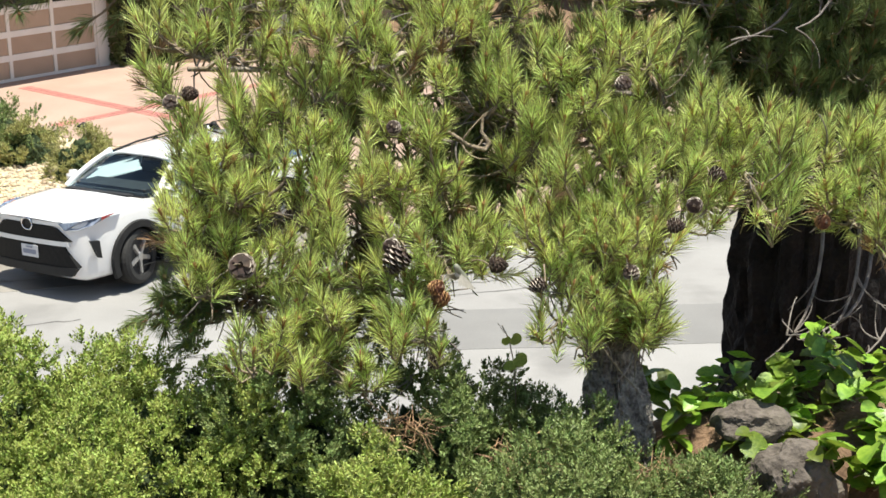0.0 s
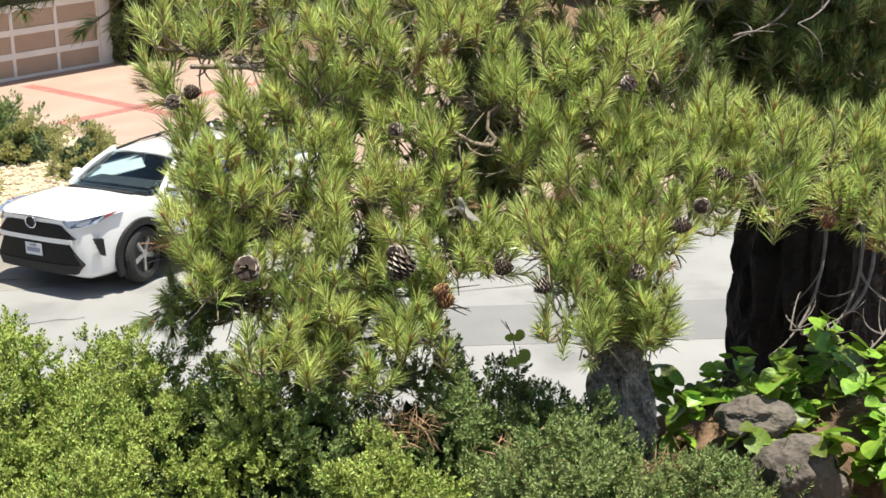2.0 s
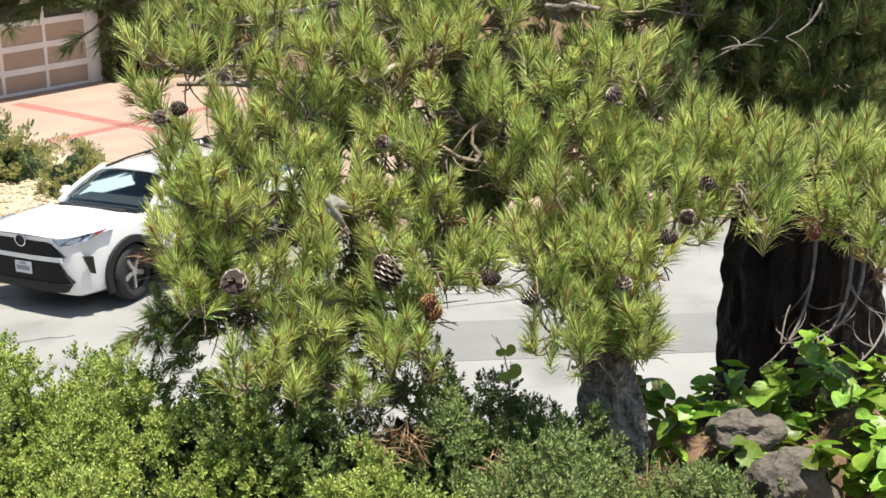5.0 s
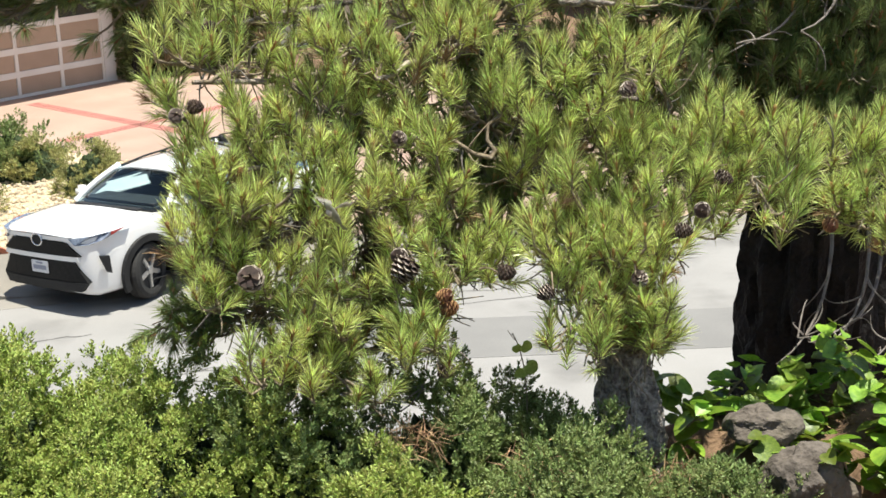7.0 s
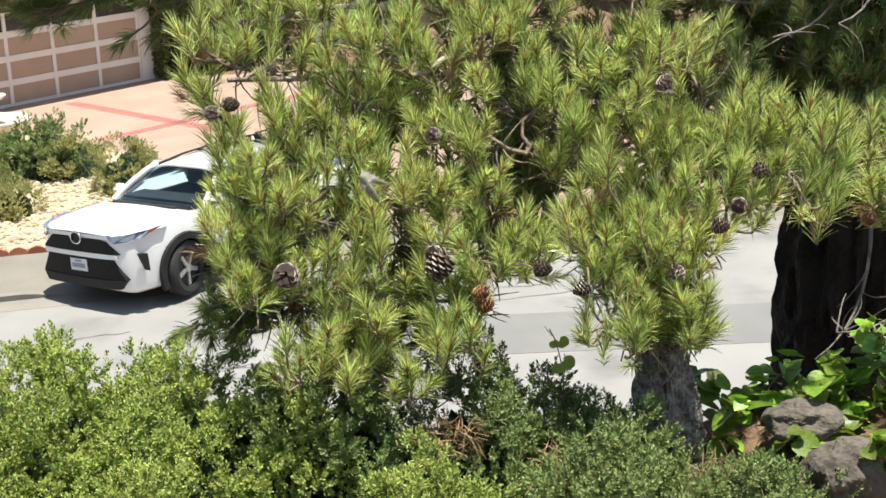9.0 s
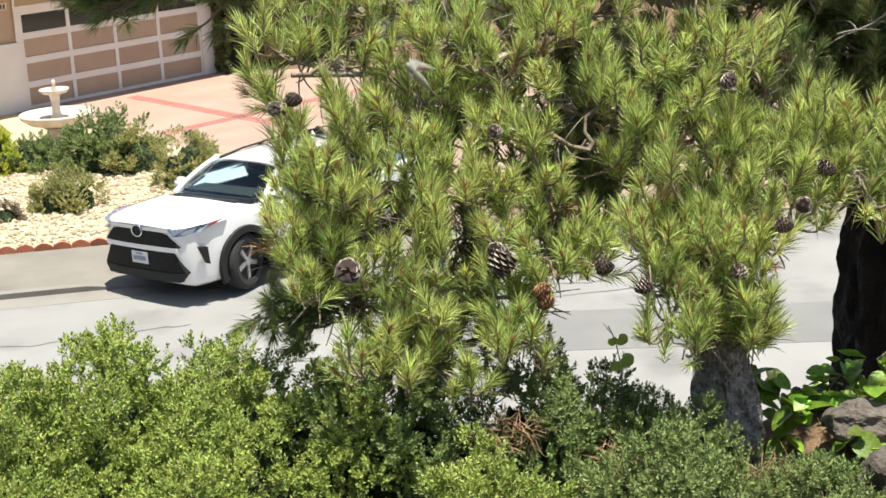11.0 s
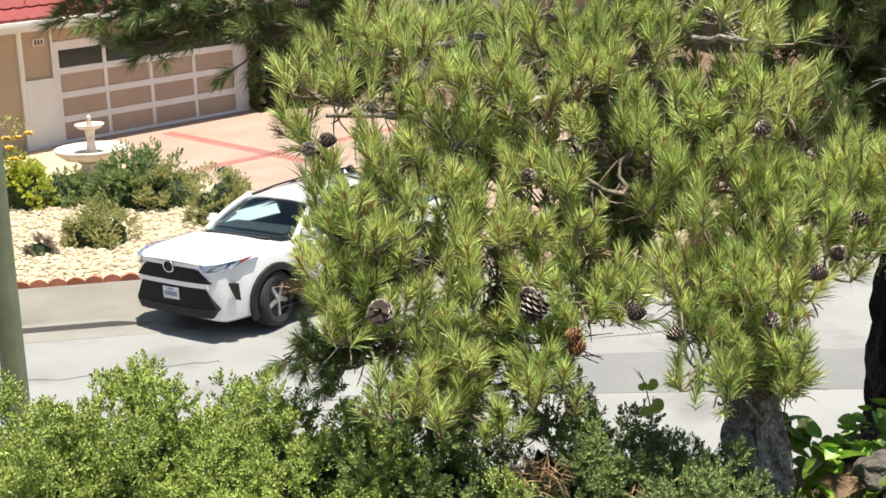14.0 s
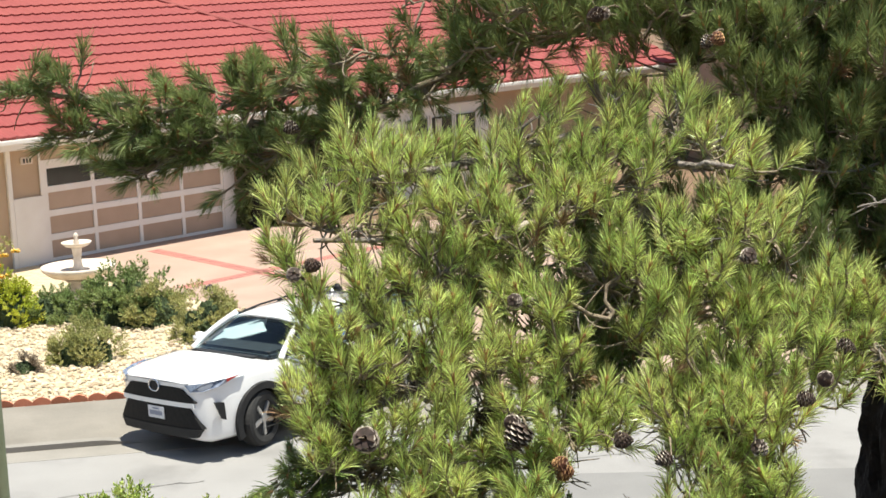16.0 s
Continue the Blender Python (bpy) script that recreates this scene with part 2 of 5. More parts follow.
def build_ground():
    xs = [-900, -300, -120, -60, -30, -18] + [-12 + 0.4 * i for i in range(61)] + [18, 30, 60, 120, 300, 900]
    ys = [-400, -100, -30, -10, -4] + [-1 + 0.35 * i for i in range(118)] + [45, 52, 70, 120, 300, 900]
    verts = [(x, y, lie(x, y)) for y in ys for x in xs]
    w = len(xs)
    faces = [(j * w + i, j * w + i + 1, (j + 1) * w + i + 1, (j + 1) * w + i) for j in range(len(ys) - 1) for i in range(w - 1)]
    tagged(put("ground", mesh_of("ground", verts, faces, M_SOIL, True)), "brown soil bank with dry litter under the shrubs", "ground", kind="structure")


def strip(name, xs, near, far, z, material, label, category, thick=0.12, step=None):
    """A slab between two lines y = a + b x, following z(x, y)."""
    s = Soup()
    top, bottom = [], []
    n = 14
    for x in xs:
        for k in range(n + 1):
            y0, y1 = near[0] + near[1] * x, far[0] + far[1] * x
            y = y0 + (y1 - y0) * k / n
            top.append((x, y, z(x, y)))
            bottom.append((x, y, z(x, y) - thick))
    m = n + 1
    faces = [(i * m + k, (i + 1) * m + k, (i + 1) * m + k + 1, i * m + k + 1) for i in range(len(xs) - 1) for k in range(n)]
    s.add(top, faces)
    o = len(top)
    s.add(bottom, [f[::-1] for f in faces])
    for i in range(len(xs) - 1):
        s.f.append((i * m, i * m + o, (i + 1) * m + o, (i + 1) * m))
        s.f.append((i * m + n, (i + 1) * m + n, (i + 1) * m + n + o, i * m + n + o))
    return tagged(put(name, s.mesh(name, material)), label, category, kind="structure")


def drop(x):
    """1 along the raised kerb, 0 at the dropped kerb of the drive."""
    return 1 - smoothstep(-4.3, -3.6, x)


def build_street():
    xs = [-60, -40, -25] + [-16 + i for i in range(11)] + [-4.6 + 0.1 * i for i in range(13)] + [-3 + i for i in range(28)] + [40, 60]
    strip("road", xs, (10.8, 0.15), (19.9, 0.15), lambda x, y: 0.0, M_ROAD, "pale sun-bleached asphalt street surface", "road")
    strip("road_patch", [-0.5 + 0.5 * i for i in range(16)], (16.5, -0.07), (17.9, -0.07), lambda x, y: 0.004, M_PATCH,
          "darker grey repaired band across the pale street", "road patch", thick=0.01)
    random.seed(6)
    cracks = Soup()
    for k in range(15):
        x, y = random.uniform(-9, 3), 0.0
        off = random.uniform(11.8, 19.4)
        a, b = [], []
        for i in range(26):
            x += random.uniform(0.08, 0.2)
            off += random.uniform(-0.05, 0.05)
            w = random.uniform(0.006, 0.02)
            a.append((x, off + 0.15 * x - w, 0.0035))
            b.append((x, off + 0.15 * x + w, 0.0035))
        cracks.add(a + b, [(i, i + 1, 27 + i, 26 + i) for i in range(25)])
    tagged(put("road_cracks", cracks.mesh("road_cracks", M_TAR)), "thin dark sealed cracks along the street", "road cracks", kind="stuff")
    strip("gutter", xs, (19.90, 0.15), (20.35, 0.15), lambda x, y: 0.003, M_KERB, "grey concrete gutter beside the kerb", "gutter", thick=0.05)
    strip("kerb", xs, (20.35, 0.15), (20.50, 0.15), lambda x, y: 0.005 + 0.07 * drop(x), M_KERB, "worn grey concrete kerb stone", "kerb", thick=0.2)
    strip("pavement", xs, (20.505, 0.15), (22.40, 0.15), lambda x, y: 0.07 * drop(x), M_WALK, "stained beige concrete pavement", "pavement")


build_ground()
build_street()


# ---- the plot across the street ----
def plot_height(x, y):
    v = y - 0.15 * x
    return 0.06 * drop(x) - (0.188 + 0.06 * drop(x)) * min(1, max(0, (v - 22.4) / 8))


def sheet(name, ys, left, right, lift, material, label, category, nx=24):
    verts = []
    for y in ys:
        a, b = left(y), right(y)
        for i in range(nx + 1):
            x = a + (b - a) * i / nx
            verts.append((x, y, plot_height(x, y) + lift))
    w = nx + 1
    faces = [(j * w + i, j * w + i + 1, (j + 1) * w + i + 1, (j + 1) * w + i) for j in range(len(ys) - 1) for i in range(nx)]
    return tagged(put(name, mesh_of(name, verts, faces, material)), label, category, kind="structure")


def drive_left(y):
    return float(np.interp(y, (21.9, 28.3, 30.2, 34.4, 38.2), (-2.8, -3.0, -4.75, -8.5, -4.75)))


HOUSE = pose(-8.18, 34.69, -0.188, 0, 0, 45.02)


def build_plot():
    ys = [21.9 + 0.4 * i for i in range(42)]
    sheet("driveway", ys, drive_left, lambda y: 10.0 - 0.2 * (y - 21.9), 0.005, M_DRIVE, "peach-toned concrete driveway in front of the garage", "driveway")
    sheet("gravel_bed", [21.0 + 0.35 * i for i in range(39)], lambda y: -14.0, lambda y: min(drive_left(y) - 0.02, max(-13.9, (y - 22.42) / 0.15)),
          -0.005, M_GRAVEL, "cream-coloured gravel garden bed", "gravel", nx=40)
    bands = tagged(put("brick_band", None, m=HOUSE), "red brick bands crossing on the peach driveway", "brick band", kind="structure")
    one = bpy.data.meshes.new("brick")
    bm = boxed(-0.082, 0.082, -0.072, 0.072, -0.01, 0.006, 0.003)
    bm.to_mesh(one)
    bm.free()
    one.materials.append(M_BAND)
    for k in range(2):
        for i in range(40):
            put("brick", one, bands, pose(2.12 - 0.0125 * i + (k - 0.5) * 0.17, -0.9 - i * 0.15, 0.003))
            put("brick", one, bands, pose(-0.15 + i * 0.15, -5.0 + (k - 0.5) * 0.17, 0.003, 0, 0, 90))
    random.seed(4)
    s = Soup()
    for _ in range(5200):
        x, y = random.uniform(-8.5, -2.9), random.uniform(21.2, 30.0)
        if x > drive_left(max(y, 21.9)) - 0.05 or y - 0.15 * x < 22.46:
            continue
        r = random.uniform(0.02, 0.062)
        c = Vector((x, y, plot_height(x, y) + r * 0.2))
        a = random.uniform(0, 6.28)
        ex, ey = Vector((math.cos(a), math.sin(a), 0)) * r, Vector((-math.sin(a), math.cos(a), 0)) * r * random.uniform(0.6, 0.95)
        up = Vector((random.uniform(-0.3, 0.3) * r, random.uniform(-0.3, 0.3) * r, r * random.uniform(0.5, 0.8)))
        ring = [c + ex, c + ey, c - ex, c - ey]
        mid = [c + (p - c) * 0.7 + up * 0.7 for p in ring]
        s.add(ring + mid + [c + up], [(i, (i + 1) % 4, 4 + (i + 1) % 4, 4 + i) for i in range(4)] + [(4 + i, 4 + (i + 1) % 4, 8) for i in range(4)])
    tagged(put("pebbles", s.mesh("pebbles", M_PEBBLE)), "loose cream pebbles covering the garden bed", "pebbles", kind="stuff")
    # scalloped terracotta edging
    edging = tagged(put("garden_edging", None, m=Matrix()), "scalloped red terracotta edging along the gravel bed", "edging")
    bm = bmesh.new()
    prof = [(-0.125, 0.0)] + [(-0.125 + 0.25 * i / 10, 0.06 + 0.06 * math.sin(math.pi * i / 10) ** 0.8) for i in range(11)] + [(0.125, 0.0)]
    a = [bm.verts.new((x, -0.02, z)) for x, z in prof]
    b = [bm.verts.new((x, 0.02, z)) for x, z in prof]
    bm.faces.new(a)
    bm.faces.new(b[::-1])
    for i in range(len(a)):
        j = (i + 1) % len(a)
        bm.faces.new((a[i], b[i], b[j], a[j]))
    one = bpy.data.meshes.new("edging_tile")
    bm.to_mesh(one)
    bm.free()
    one.materials.append(M_TERRA)
    for i in range(34):
        x = -11.2 + i * 0.252
        put("edging_tile", one, edging, pose(x, 22.43 + 0.15 * x, plot_height(x, 22.43 + 0.15 * x) - 0.005, random.uniform(-5, 5), random.uniform(-3, 3), 8.5))


build_plot()


# ---- the house with the garage ----
def build_garage_door(parent):
    door = part("garage_door", boxed(0, 4.88, 0.06, 0.1, 0, 2.132), M_WHITE, parent, "white framed garage door with tan panels")
    rail, stile = 0.07, 0.045
    for k in range(5):
        z = k * 0.533
        part("rail", boxed(0, 4.88, 0.012, 0.06, max(0, z - rail), min(2.132, z + rail), 0.004), M_WHITE, door)
    for i in range(5):
        x = i * 1.22
        part("stile", boxed(max(0, x - stile), min(4.88, x + stile), 0.009, 0.06, 0.003, 2.129, 0.004), M_WHITE, door)
    for i in range(4):
        for k in range(4):
            part("pane" if k == 3 else "panel", boxed(i * 1.22 + stile + 0.001, (i + 1) * 1.22 - stile - 0.001, 0.04, 0.059, k * 0.533 + rail + 0.001, (k + 1) * 0.533 - rail - 0.001, 0.004),
                 M_DARKPANE if k == 3 else M_PANEL, door, "dark tinted glass pane" if k == 3 else "")


def build_house():
    house = tagged(put("house", None, m=HOUSE), "single-storey tan stucco house with a red tiled roof", "house")
    top = 2.62
    # front wall, with the opening of the garage door
    part("wall", boxed(-7, -0.12, 0, 0.2, -0.3, top), M_STUCCO, house)
    part("wall", boxed(5.0, 22, 0, 0.2, -0.3, top), M_STUCCO, house)
    part("header", boxed(-0.12, 5.0, 0, 0.2, 2.262, top), M_STUCCO, house, "tan strip above the garage door")
    part("door_frame", boxed(-0.12, 5.0, -0.02, 0.12, 2.135, 2.26, 0.006), M_WHITE, house)
    part("door_frame", boxed(-0.12, -0.003, -0.02, 0.12, 0, 2.133, 0.006), M_WHITE, house)
    part("door_frame", boxed(4.883, 5.22, -0.02, 0.12, 0, 2.133, 0.006), M_WHITE, house)
    part("side_wall", boxed(-7, -6.8, 0.2, 9, -0.3, top), M_STUCCO, house)
    part("side_wall", boxed(21.8, 22, 0.2, 9, -0.3, top), M_STUCCO, house)
    part("wainscot", boxed(-0.87, -0.125, -0.06, -0.001, -0.1, 1.50, 0.01), M_WHITE, house, "whitewashed lower wall beside the garage")
    part("trim", boxed(-0.17, -0.122, -0.055, -0.021, 1.505, 2.6, 0.004), M_WHITE, house)
    part("pilaster", boxed(-0.98, -0.872, -0.08, -0.001, -0.1, 2.6, 0.008), M_WHITE, house)
    plate = part("house_plate", boxed(-0.60, -0.30, -0.035, -0.001, 2.22, 2.38, 0.006), M_STONE, house, "small light house plate with dark bars")
    for i in range(3):
        part("bar", boxed(-0.54 + i * 0.075, -0.50 + i * 0.075, -0.04, -0.034, 2.25, 2.35), M_BLACK, plate)
    build_garage_door(house)
    # window and pale entrance bay beyond the hedge
    part("bay", boxed(9.9, 14.2, -0.25, -0.002, -0.2, 2.4, 0.01), M_WHITE, house, "pale painted entrance bay")
    for i in range(3):
        w = part("window", boxed(10.9 + i * 0.95, 11.7 + i * 0.95, -0.30, -0.252, 0.5, 2.1, 0.004), M_DARKPANE, house)
        part("frame", boxed(10.85 + i * 0.95, 10.9 + i * 0.95, -0.33, -0.253, 0.45, 2.15, 0.004), M_WHITE, w)
        part("frame", boxed(11.701 + i * 0.95, 11.75 + i * 0.95, -0.33, -0.253, 0.45, 2.15, 0.004), M_WHITE, w)
        part("curtain", boxed(11.05 + i * 0.95, 11.3 + i * 0.95, -0.312, -0.301, 0.55, 2.05, 0.004), M_STONE, w)
    # roof: lapped courses of wavy tile on a sloping deck
    pitch, course, eave = radians(21), 0.56, -0.72
    part("eave_board", boxed(-8, 23, eave - 0.03, eave + 0.012, 2.66, 2.86, 0.006), M_WHITE, house, "white eave board and gutter")
    part("gutter", boxed(-8, 23, eave - 0.13, eave - 0.031, 2.75, 2.86, 0.02), M_WHITE, house)
    part("soffit", boxed(-8, 23, eave + 0.014, 0.2, 2.622, 2.66), M_WHITE, house)
    roof = part("roof", boxed(-8, 23, 0, 11.4, -0.06, 0.0), M_TILE, house, "red clay-tiled roof slope", m=pose(0, eave + 0.02, 2.87) @ pose(0, 0, 0, 21))
    n, wave = 31 * 10, 0.30
    verts, faces = [], []
    for j, (y, z) in enumerate(((-0.06, -0.01), (-0.06, 0.072), (0.0, 0.076), (course + 0.05, 0.022))):
        for i in range(n + 1):
            x = -8 + i * 0.1
            ph = (i % 3) / 3
            verts.append((x, y - (0.02 * math.cos(2 * math.pi * ph) if j < 3 else 0), z + (0.022 * math.cos(2 * math.pi * ph) if j else 0)))
    w = n + 1
    for j in range(3):
        faces += [(j * w + i, j * w + i + 1, (j + 1) * w + i + 1, (j + 1) * w + i) for i in range(n)]
    one = mesh_of("tile_course", verts, faces, M_TILE)
    for k in range(20):
        put("tile_course", one, roof, pose(0, k * course, 0.004))
    part("ridge_cap", boxed(-8, 23, -0.15, 0.15, 0, 0.09, 0.03), M_TILE, roof, m=pose(0, 11.3, 0.05))
    cap = Soup()
    cap.tube([(12.0, 0.3, 0.05), (5.4, 10.9, 0.05)], [0.07, 0.07], 8)
    put("hip_cap", cap.mesh("hip_cap", M_TILE), roof)
    # house to the east, seen only between the branches
    n2 = tagged(put("house", None, m=pose(9.0, 46, -0.19, 0, 0, 8)), "tan stucco house with red roof, half hidden by trees", "house")
    part("wall", boxed(0, 12, 0, 6, -0.2, 3.9), M_STUCCO, n2)
    part("eave_board", boxed(-0.6, 12.6, -0.65, -0.55, 3.9, 4.1, 0.006), M_WHITE, n2)
    r2 = part("roof", boxed(-0.6, 12.6, 0, 5, 0, 0.08), M_TILE, n2, m=pose(0, -0.64, 4.11) @ pose(0, 0, 0, 21))
    put("tile_course", one, r2, pose(7.4, 0.05, 0.085) @ Matrix.Diagonal((0.425, 1, 1, 1)))
    put("tile_course", one, r2, pose(7.4, 0.61, 0.085) @ Matrix.Diagonal((0.425, 1, 1, 1)))


build_house()


# ---- plants made of small leaves ----
def leaf_quad(s, p, d, side, length, width, fold=0.25):
    """One small folded leaf: four corners, two faces."""
    n = d.cross(side)
    s.add([p, p + d * length * 0.5 + side * width * 0.5 + n * width * fold, p + d * length, p + d * length * 0.5 - side * width * 0.5 + n * width * fold],
          [(0, 1, 2), (0, 2, 3)])


def rand_dir():
    z, a = random.uniform(-1, 1), random.uniform(0, 2 * math.pi)
    r = math.sqrt(1 - z * z)
    return Vector((r * math.cos(a), r * math.sin(a), z))


def sprig(s, p, d, length, leaves, size, width=0.55, droop=0.0):
    """A short shoot with leaves set spirally round it."""
    a = d.cross(rand_dir()).normalized()
    b = d.cross(a)
    for i in range(leaves):
        t = (i + random.random()) / leaves
        w = i * 2.4 + random.uniform(-0.4, 0.4)
        out = a * math.cos(w) + b * math.sin(w)
        k = random.uniform(0.45, 1.0) * (1 - 0.45 * t)
        ld = (d * (1.05 - k) + out * k + Vector((0, 0, 0.15 - droop))).normalized()
        side = ld.cross(d + rand_dir() * 0.3)
        if side.length < 1e-4:
            continue
        leaf_quad(s, p + d * length * t, ld, side.normalized(), size * random.uniform(0.7, 1.2), size * width)


def build_shrub(base, radii, sprigs, size, material, label, name="shrub", leaves=11, seed=1, category="shrub", low=-0.1, length=0.09, group="", clump=0.0, core=0.62):
    """A mound of leafy clumps over crossing stems. base: the foot of the mound; radii: half widths and height."""
    random.seed(seed)
    thing = tagged(put(name, None, m=Matrix.Translation(base)), label, category, group)
    s, w = Soup(), Soup()
    rx, ry, rz = radii
    clump = clump or 0.16 * (rx + rz)
    grown = lambda d: 1 + 0.17 * noise.noise(Vector((d.x * 2.1, d.y * 2.1, d.z * 2.1)) + Vector((seed * 3.1, 0, 0)))
    for k in range(max(7, sprigs // 60)):
        d = rand_dir()
        d.z = abs(d.z) + 0.15
        tip = Vector((d.x * rx, d.y * ry, d.z * rz)) * 0.66
        w.tube(bend((d.x * 0.05, d.y * 0.05, -0.05), (tip.x * 0.35, tip.y * 0.35, tip.z * 0.7), tip, 5), [0.012 * (1 - 0.7 * i / 4) * min(1.5, rz * 1.6) for i in range(5)], 5)
    # leafless solid core, near-black: shade inside the mound put into its colour
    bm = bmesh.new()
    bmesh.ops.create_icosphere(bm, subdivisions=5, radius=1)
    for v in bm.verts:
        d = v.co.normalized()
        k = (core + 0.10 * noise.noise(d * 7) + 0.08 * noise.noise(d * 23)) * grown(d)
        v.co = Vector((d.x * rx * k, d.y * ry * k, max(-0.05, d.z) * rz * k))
    part("shade_core", bm, M_CORE, thing)
    per = 20
    for c in range(max(4, sprigs // per)):
        d = rand_dir()
        while d.z < low:
            d = rand_dir()
        k = grown(d) * random.uniform(0.80, 1.04)
        p = Vector((d.x * rx, d.y * ry, max(0.0, d.z) * rz)) * k
        up = (Vector((d.x / rx, d.y / ry, d.z / rz)).normalized() + Vector((0, 0, 0.6)) + rand_dir() * 0.3).normalized()
        r = clump * random.uniform(0.6, 1.15)
        for i in range(per):
            o = rand_dir()
            out = (up + o * 0.85).normalized()
            ln = length * random.uniform(0.7, 1.3)
            sprig(s, p + o * r * 0.55 + up * r * 0.25 - out * ln * 0.5, out, ln, leaves, size)
    put("stem", w.mesh("stem", M_TWIG), thing)
    put("foliage", s.mesh("foliage", material), thing)
    return thing


def build_garden():
    garden = [((-5.25, 27.9, -0.2), (0.9, 0.8, 0.98), 620, 0.075, M_SHRUB_DARK, "rounded dark green shrub in the gravel bed", 11),
              ((-4.75, 27.5, -0.19), (0.55, 0.55, 0.75), 300, 0.07, M_SHRUB_GREY, "grey-green shrub beside the darker one", 12),
              ((-5.38, 24.5, -0.08), (0.58, 0.52, 0.60), 330, 0.06, M_SHRUB_GREY, "low grey-green shrub on the cream gravel", 13),
              ((-3.62, 26.0, -0.12), (0.58, 0.55, 0.80), 330, 0.06, M_SHRUB_GREY, "olive shrub by the edge of the driveway", 14),
              ((-6.75, 28.3, -0.2), (0.75, 0.6, 0.58), 380, 0.07, M_SHRUB_DARK, "dark green shrub in front of the fountain", 15),
              ((-7.5, 28.0, -0.2), (0.6, 0.5, 0.95), 330, 0.075, M_SHRUB_LIME, "lime-green rose bush with yellow flowers", 16),
              ((-6.2, 23.9, -0.04), (0.26, 0.22, 0.24), 90, 0.05, M_TWIG, "small dry brown plant on the gravel", 17)]
    for base, radii, n, size, m, label, seed in garden:
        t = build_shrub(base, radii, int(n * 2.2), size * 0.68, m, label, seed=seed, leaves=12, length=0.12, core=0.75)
        if seed == 16:
            random.seed(5)
            for k in range(7):
                f = Soup()
                c = Vector((random.uniform(-0.35, 0.3), random.uniform(-0.3, 0.1), random.uniform(0.85, 1.42)))
                for i in range(16):
                    a = i * 2.4
                    d = Vector((math.cos(a), math.sin(a), 0.25 + 0.05 * i)).normalized()
                    leaf_quad(f, c, d, d.cross(Vector((0, 0, 1))).normalized(), 0.105, 0.1)
                put("blossom", f.mesh("blossom", M_BLOSSOM), t, label="full yellow blossom")
            st = Soup()
            for k in range(3):
                st.tube(bend((0, 0, 0.5), (-0.1 + 0.1 * k, 0, 1.1), (0.15 - 0.2 * k, -0.1, 1.75 - 0.25 * k), 5), [0.012, 0.01, 0.009, 0.007, 0.004], 5)
            for k in range(14):
                sprig(st, Vector((random.uniform(-0.25, 0.2), -0.1, random.uniform(1.2, 1.8))), rand_dir(), 0.12, 5, 0.09)
            put("tall_shoot", st.mesh("tall_shoot", M_SHRUB_GREY), t)
    # clipped climber on the wall beside the garage
    random.seed(21)
    hedge = tagged(put("climbing_hedge", None, m=HOUSE), "dark olive climbing hedge beside the garage door", "hedge")
    s = Soup()
    for _ in range(2600):
        x, z, side = random.uniform(5.25, 9.4), random.uniform(-0.05, 2.5), random.random()
        y = -0.55 + 0.22 * noise.noise((x * 1.6, z * 1.6, 3)) - 0.25 * (side < 0.2) * random.random()
        out = Vector((random.uniform(-0.6, 0.6), -1, random.uniform(-0.2, 0.9))).normalized()
        if x < 5.6:
            y, out = random.uniform(-0.6, -0.02), Vector((-1, -0.3, 0.4)).normalized()
            x = 5.3 + 0.15 * noise.noise((y * 2, z * 2, 1))
        sprig(s, Vector((x, y, z)), out, 0.12, 9, 0.085)
    put("foliage", s.mesh("foliage", M_HEDGE), hedge)
    # one solid near-black filler block behind the leaves, in place of modelled stems
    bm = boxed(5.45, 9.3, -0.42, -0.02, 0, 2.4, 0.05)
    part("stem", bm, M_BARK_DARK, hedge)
    # fountain
    f = tagged(put("fountain", None, m=pose(-6.72, 30.6, -0.21)), "two-tiered pale cast-stone garden fountain", "fountain")
    part("pedestal", turned([(0.34, 0), (0.34, 0.06), (0.24, 0.1), (0.2, 0.3), (0.3, 0.38)]), M_STONE, f, smooth=True)
    part("basin", turned([(0.22, 0.38), (0.54, 0.45), (0.70, 0.57), (0.73, 0.64), (0.68, 0.65), (0.6, 0.58), (0.2, 0.54)], 40), M_STONE, f, smooth=True)
    part("column", turned([(0.15, 0.54), (0.09, 0.62), (0.075, 0.8), (0.1, 0.98), (0.12, 1.0)]), M_STONE, f, smooth=True)
    part("upper_basin", turned([(0.1, 1.0), (0.22, 1.03), (0.29, 1.09), (0.29, 1.11), (0.25, 1.10), (0.06, 1.07)], 32), M_STONE, f, smooth=True)
    part("finial", turned([(0.05, 1.07), (0.06, 1.12), (0.03, 1.17), (0.05, 1.22), (0.04, 1.26), (0.01, 1.29)]), M_STONE, f, smooth=True)
    # low garden lamp
    g = tagged(put("path_light", None, m=pose(-3.98, 29.2, plot_height(-3.98, 29.2))), "small dark mushroom-shaped garden path light", "path light")
    part("post", turned([(0.025, 0), (0.02, 0.05), (0.02, 0.27)], 12), M_BLACK, g)
    part("hood", turned([(0.05, 0.26), (0.13, 0.29), (0.11, 0.34), (0.04, 0.37), (0.02, 0.39)], 20), M_BLACK, g, smooth=True)


build_garden()


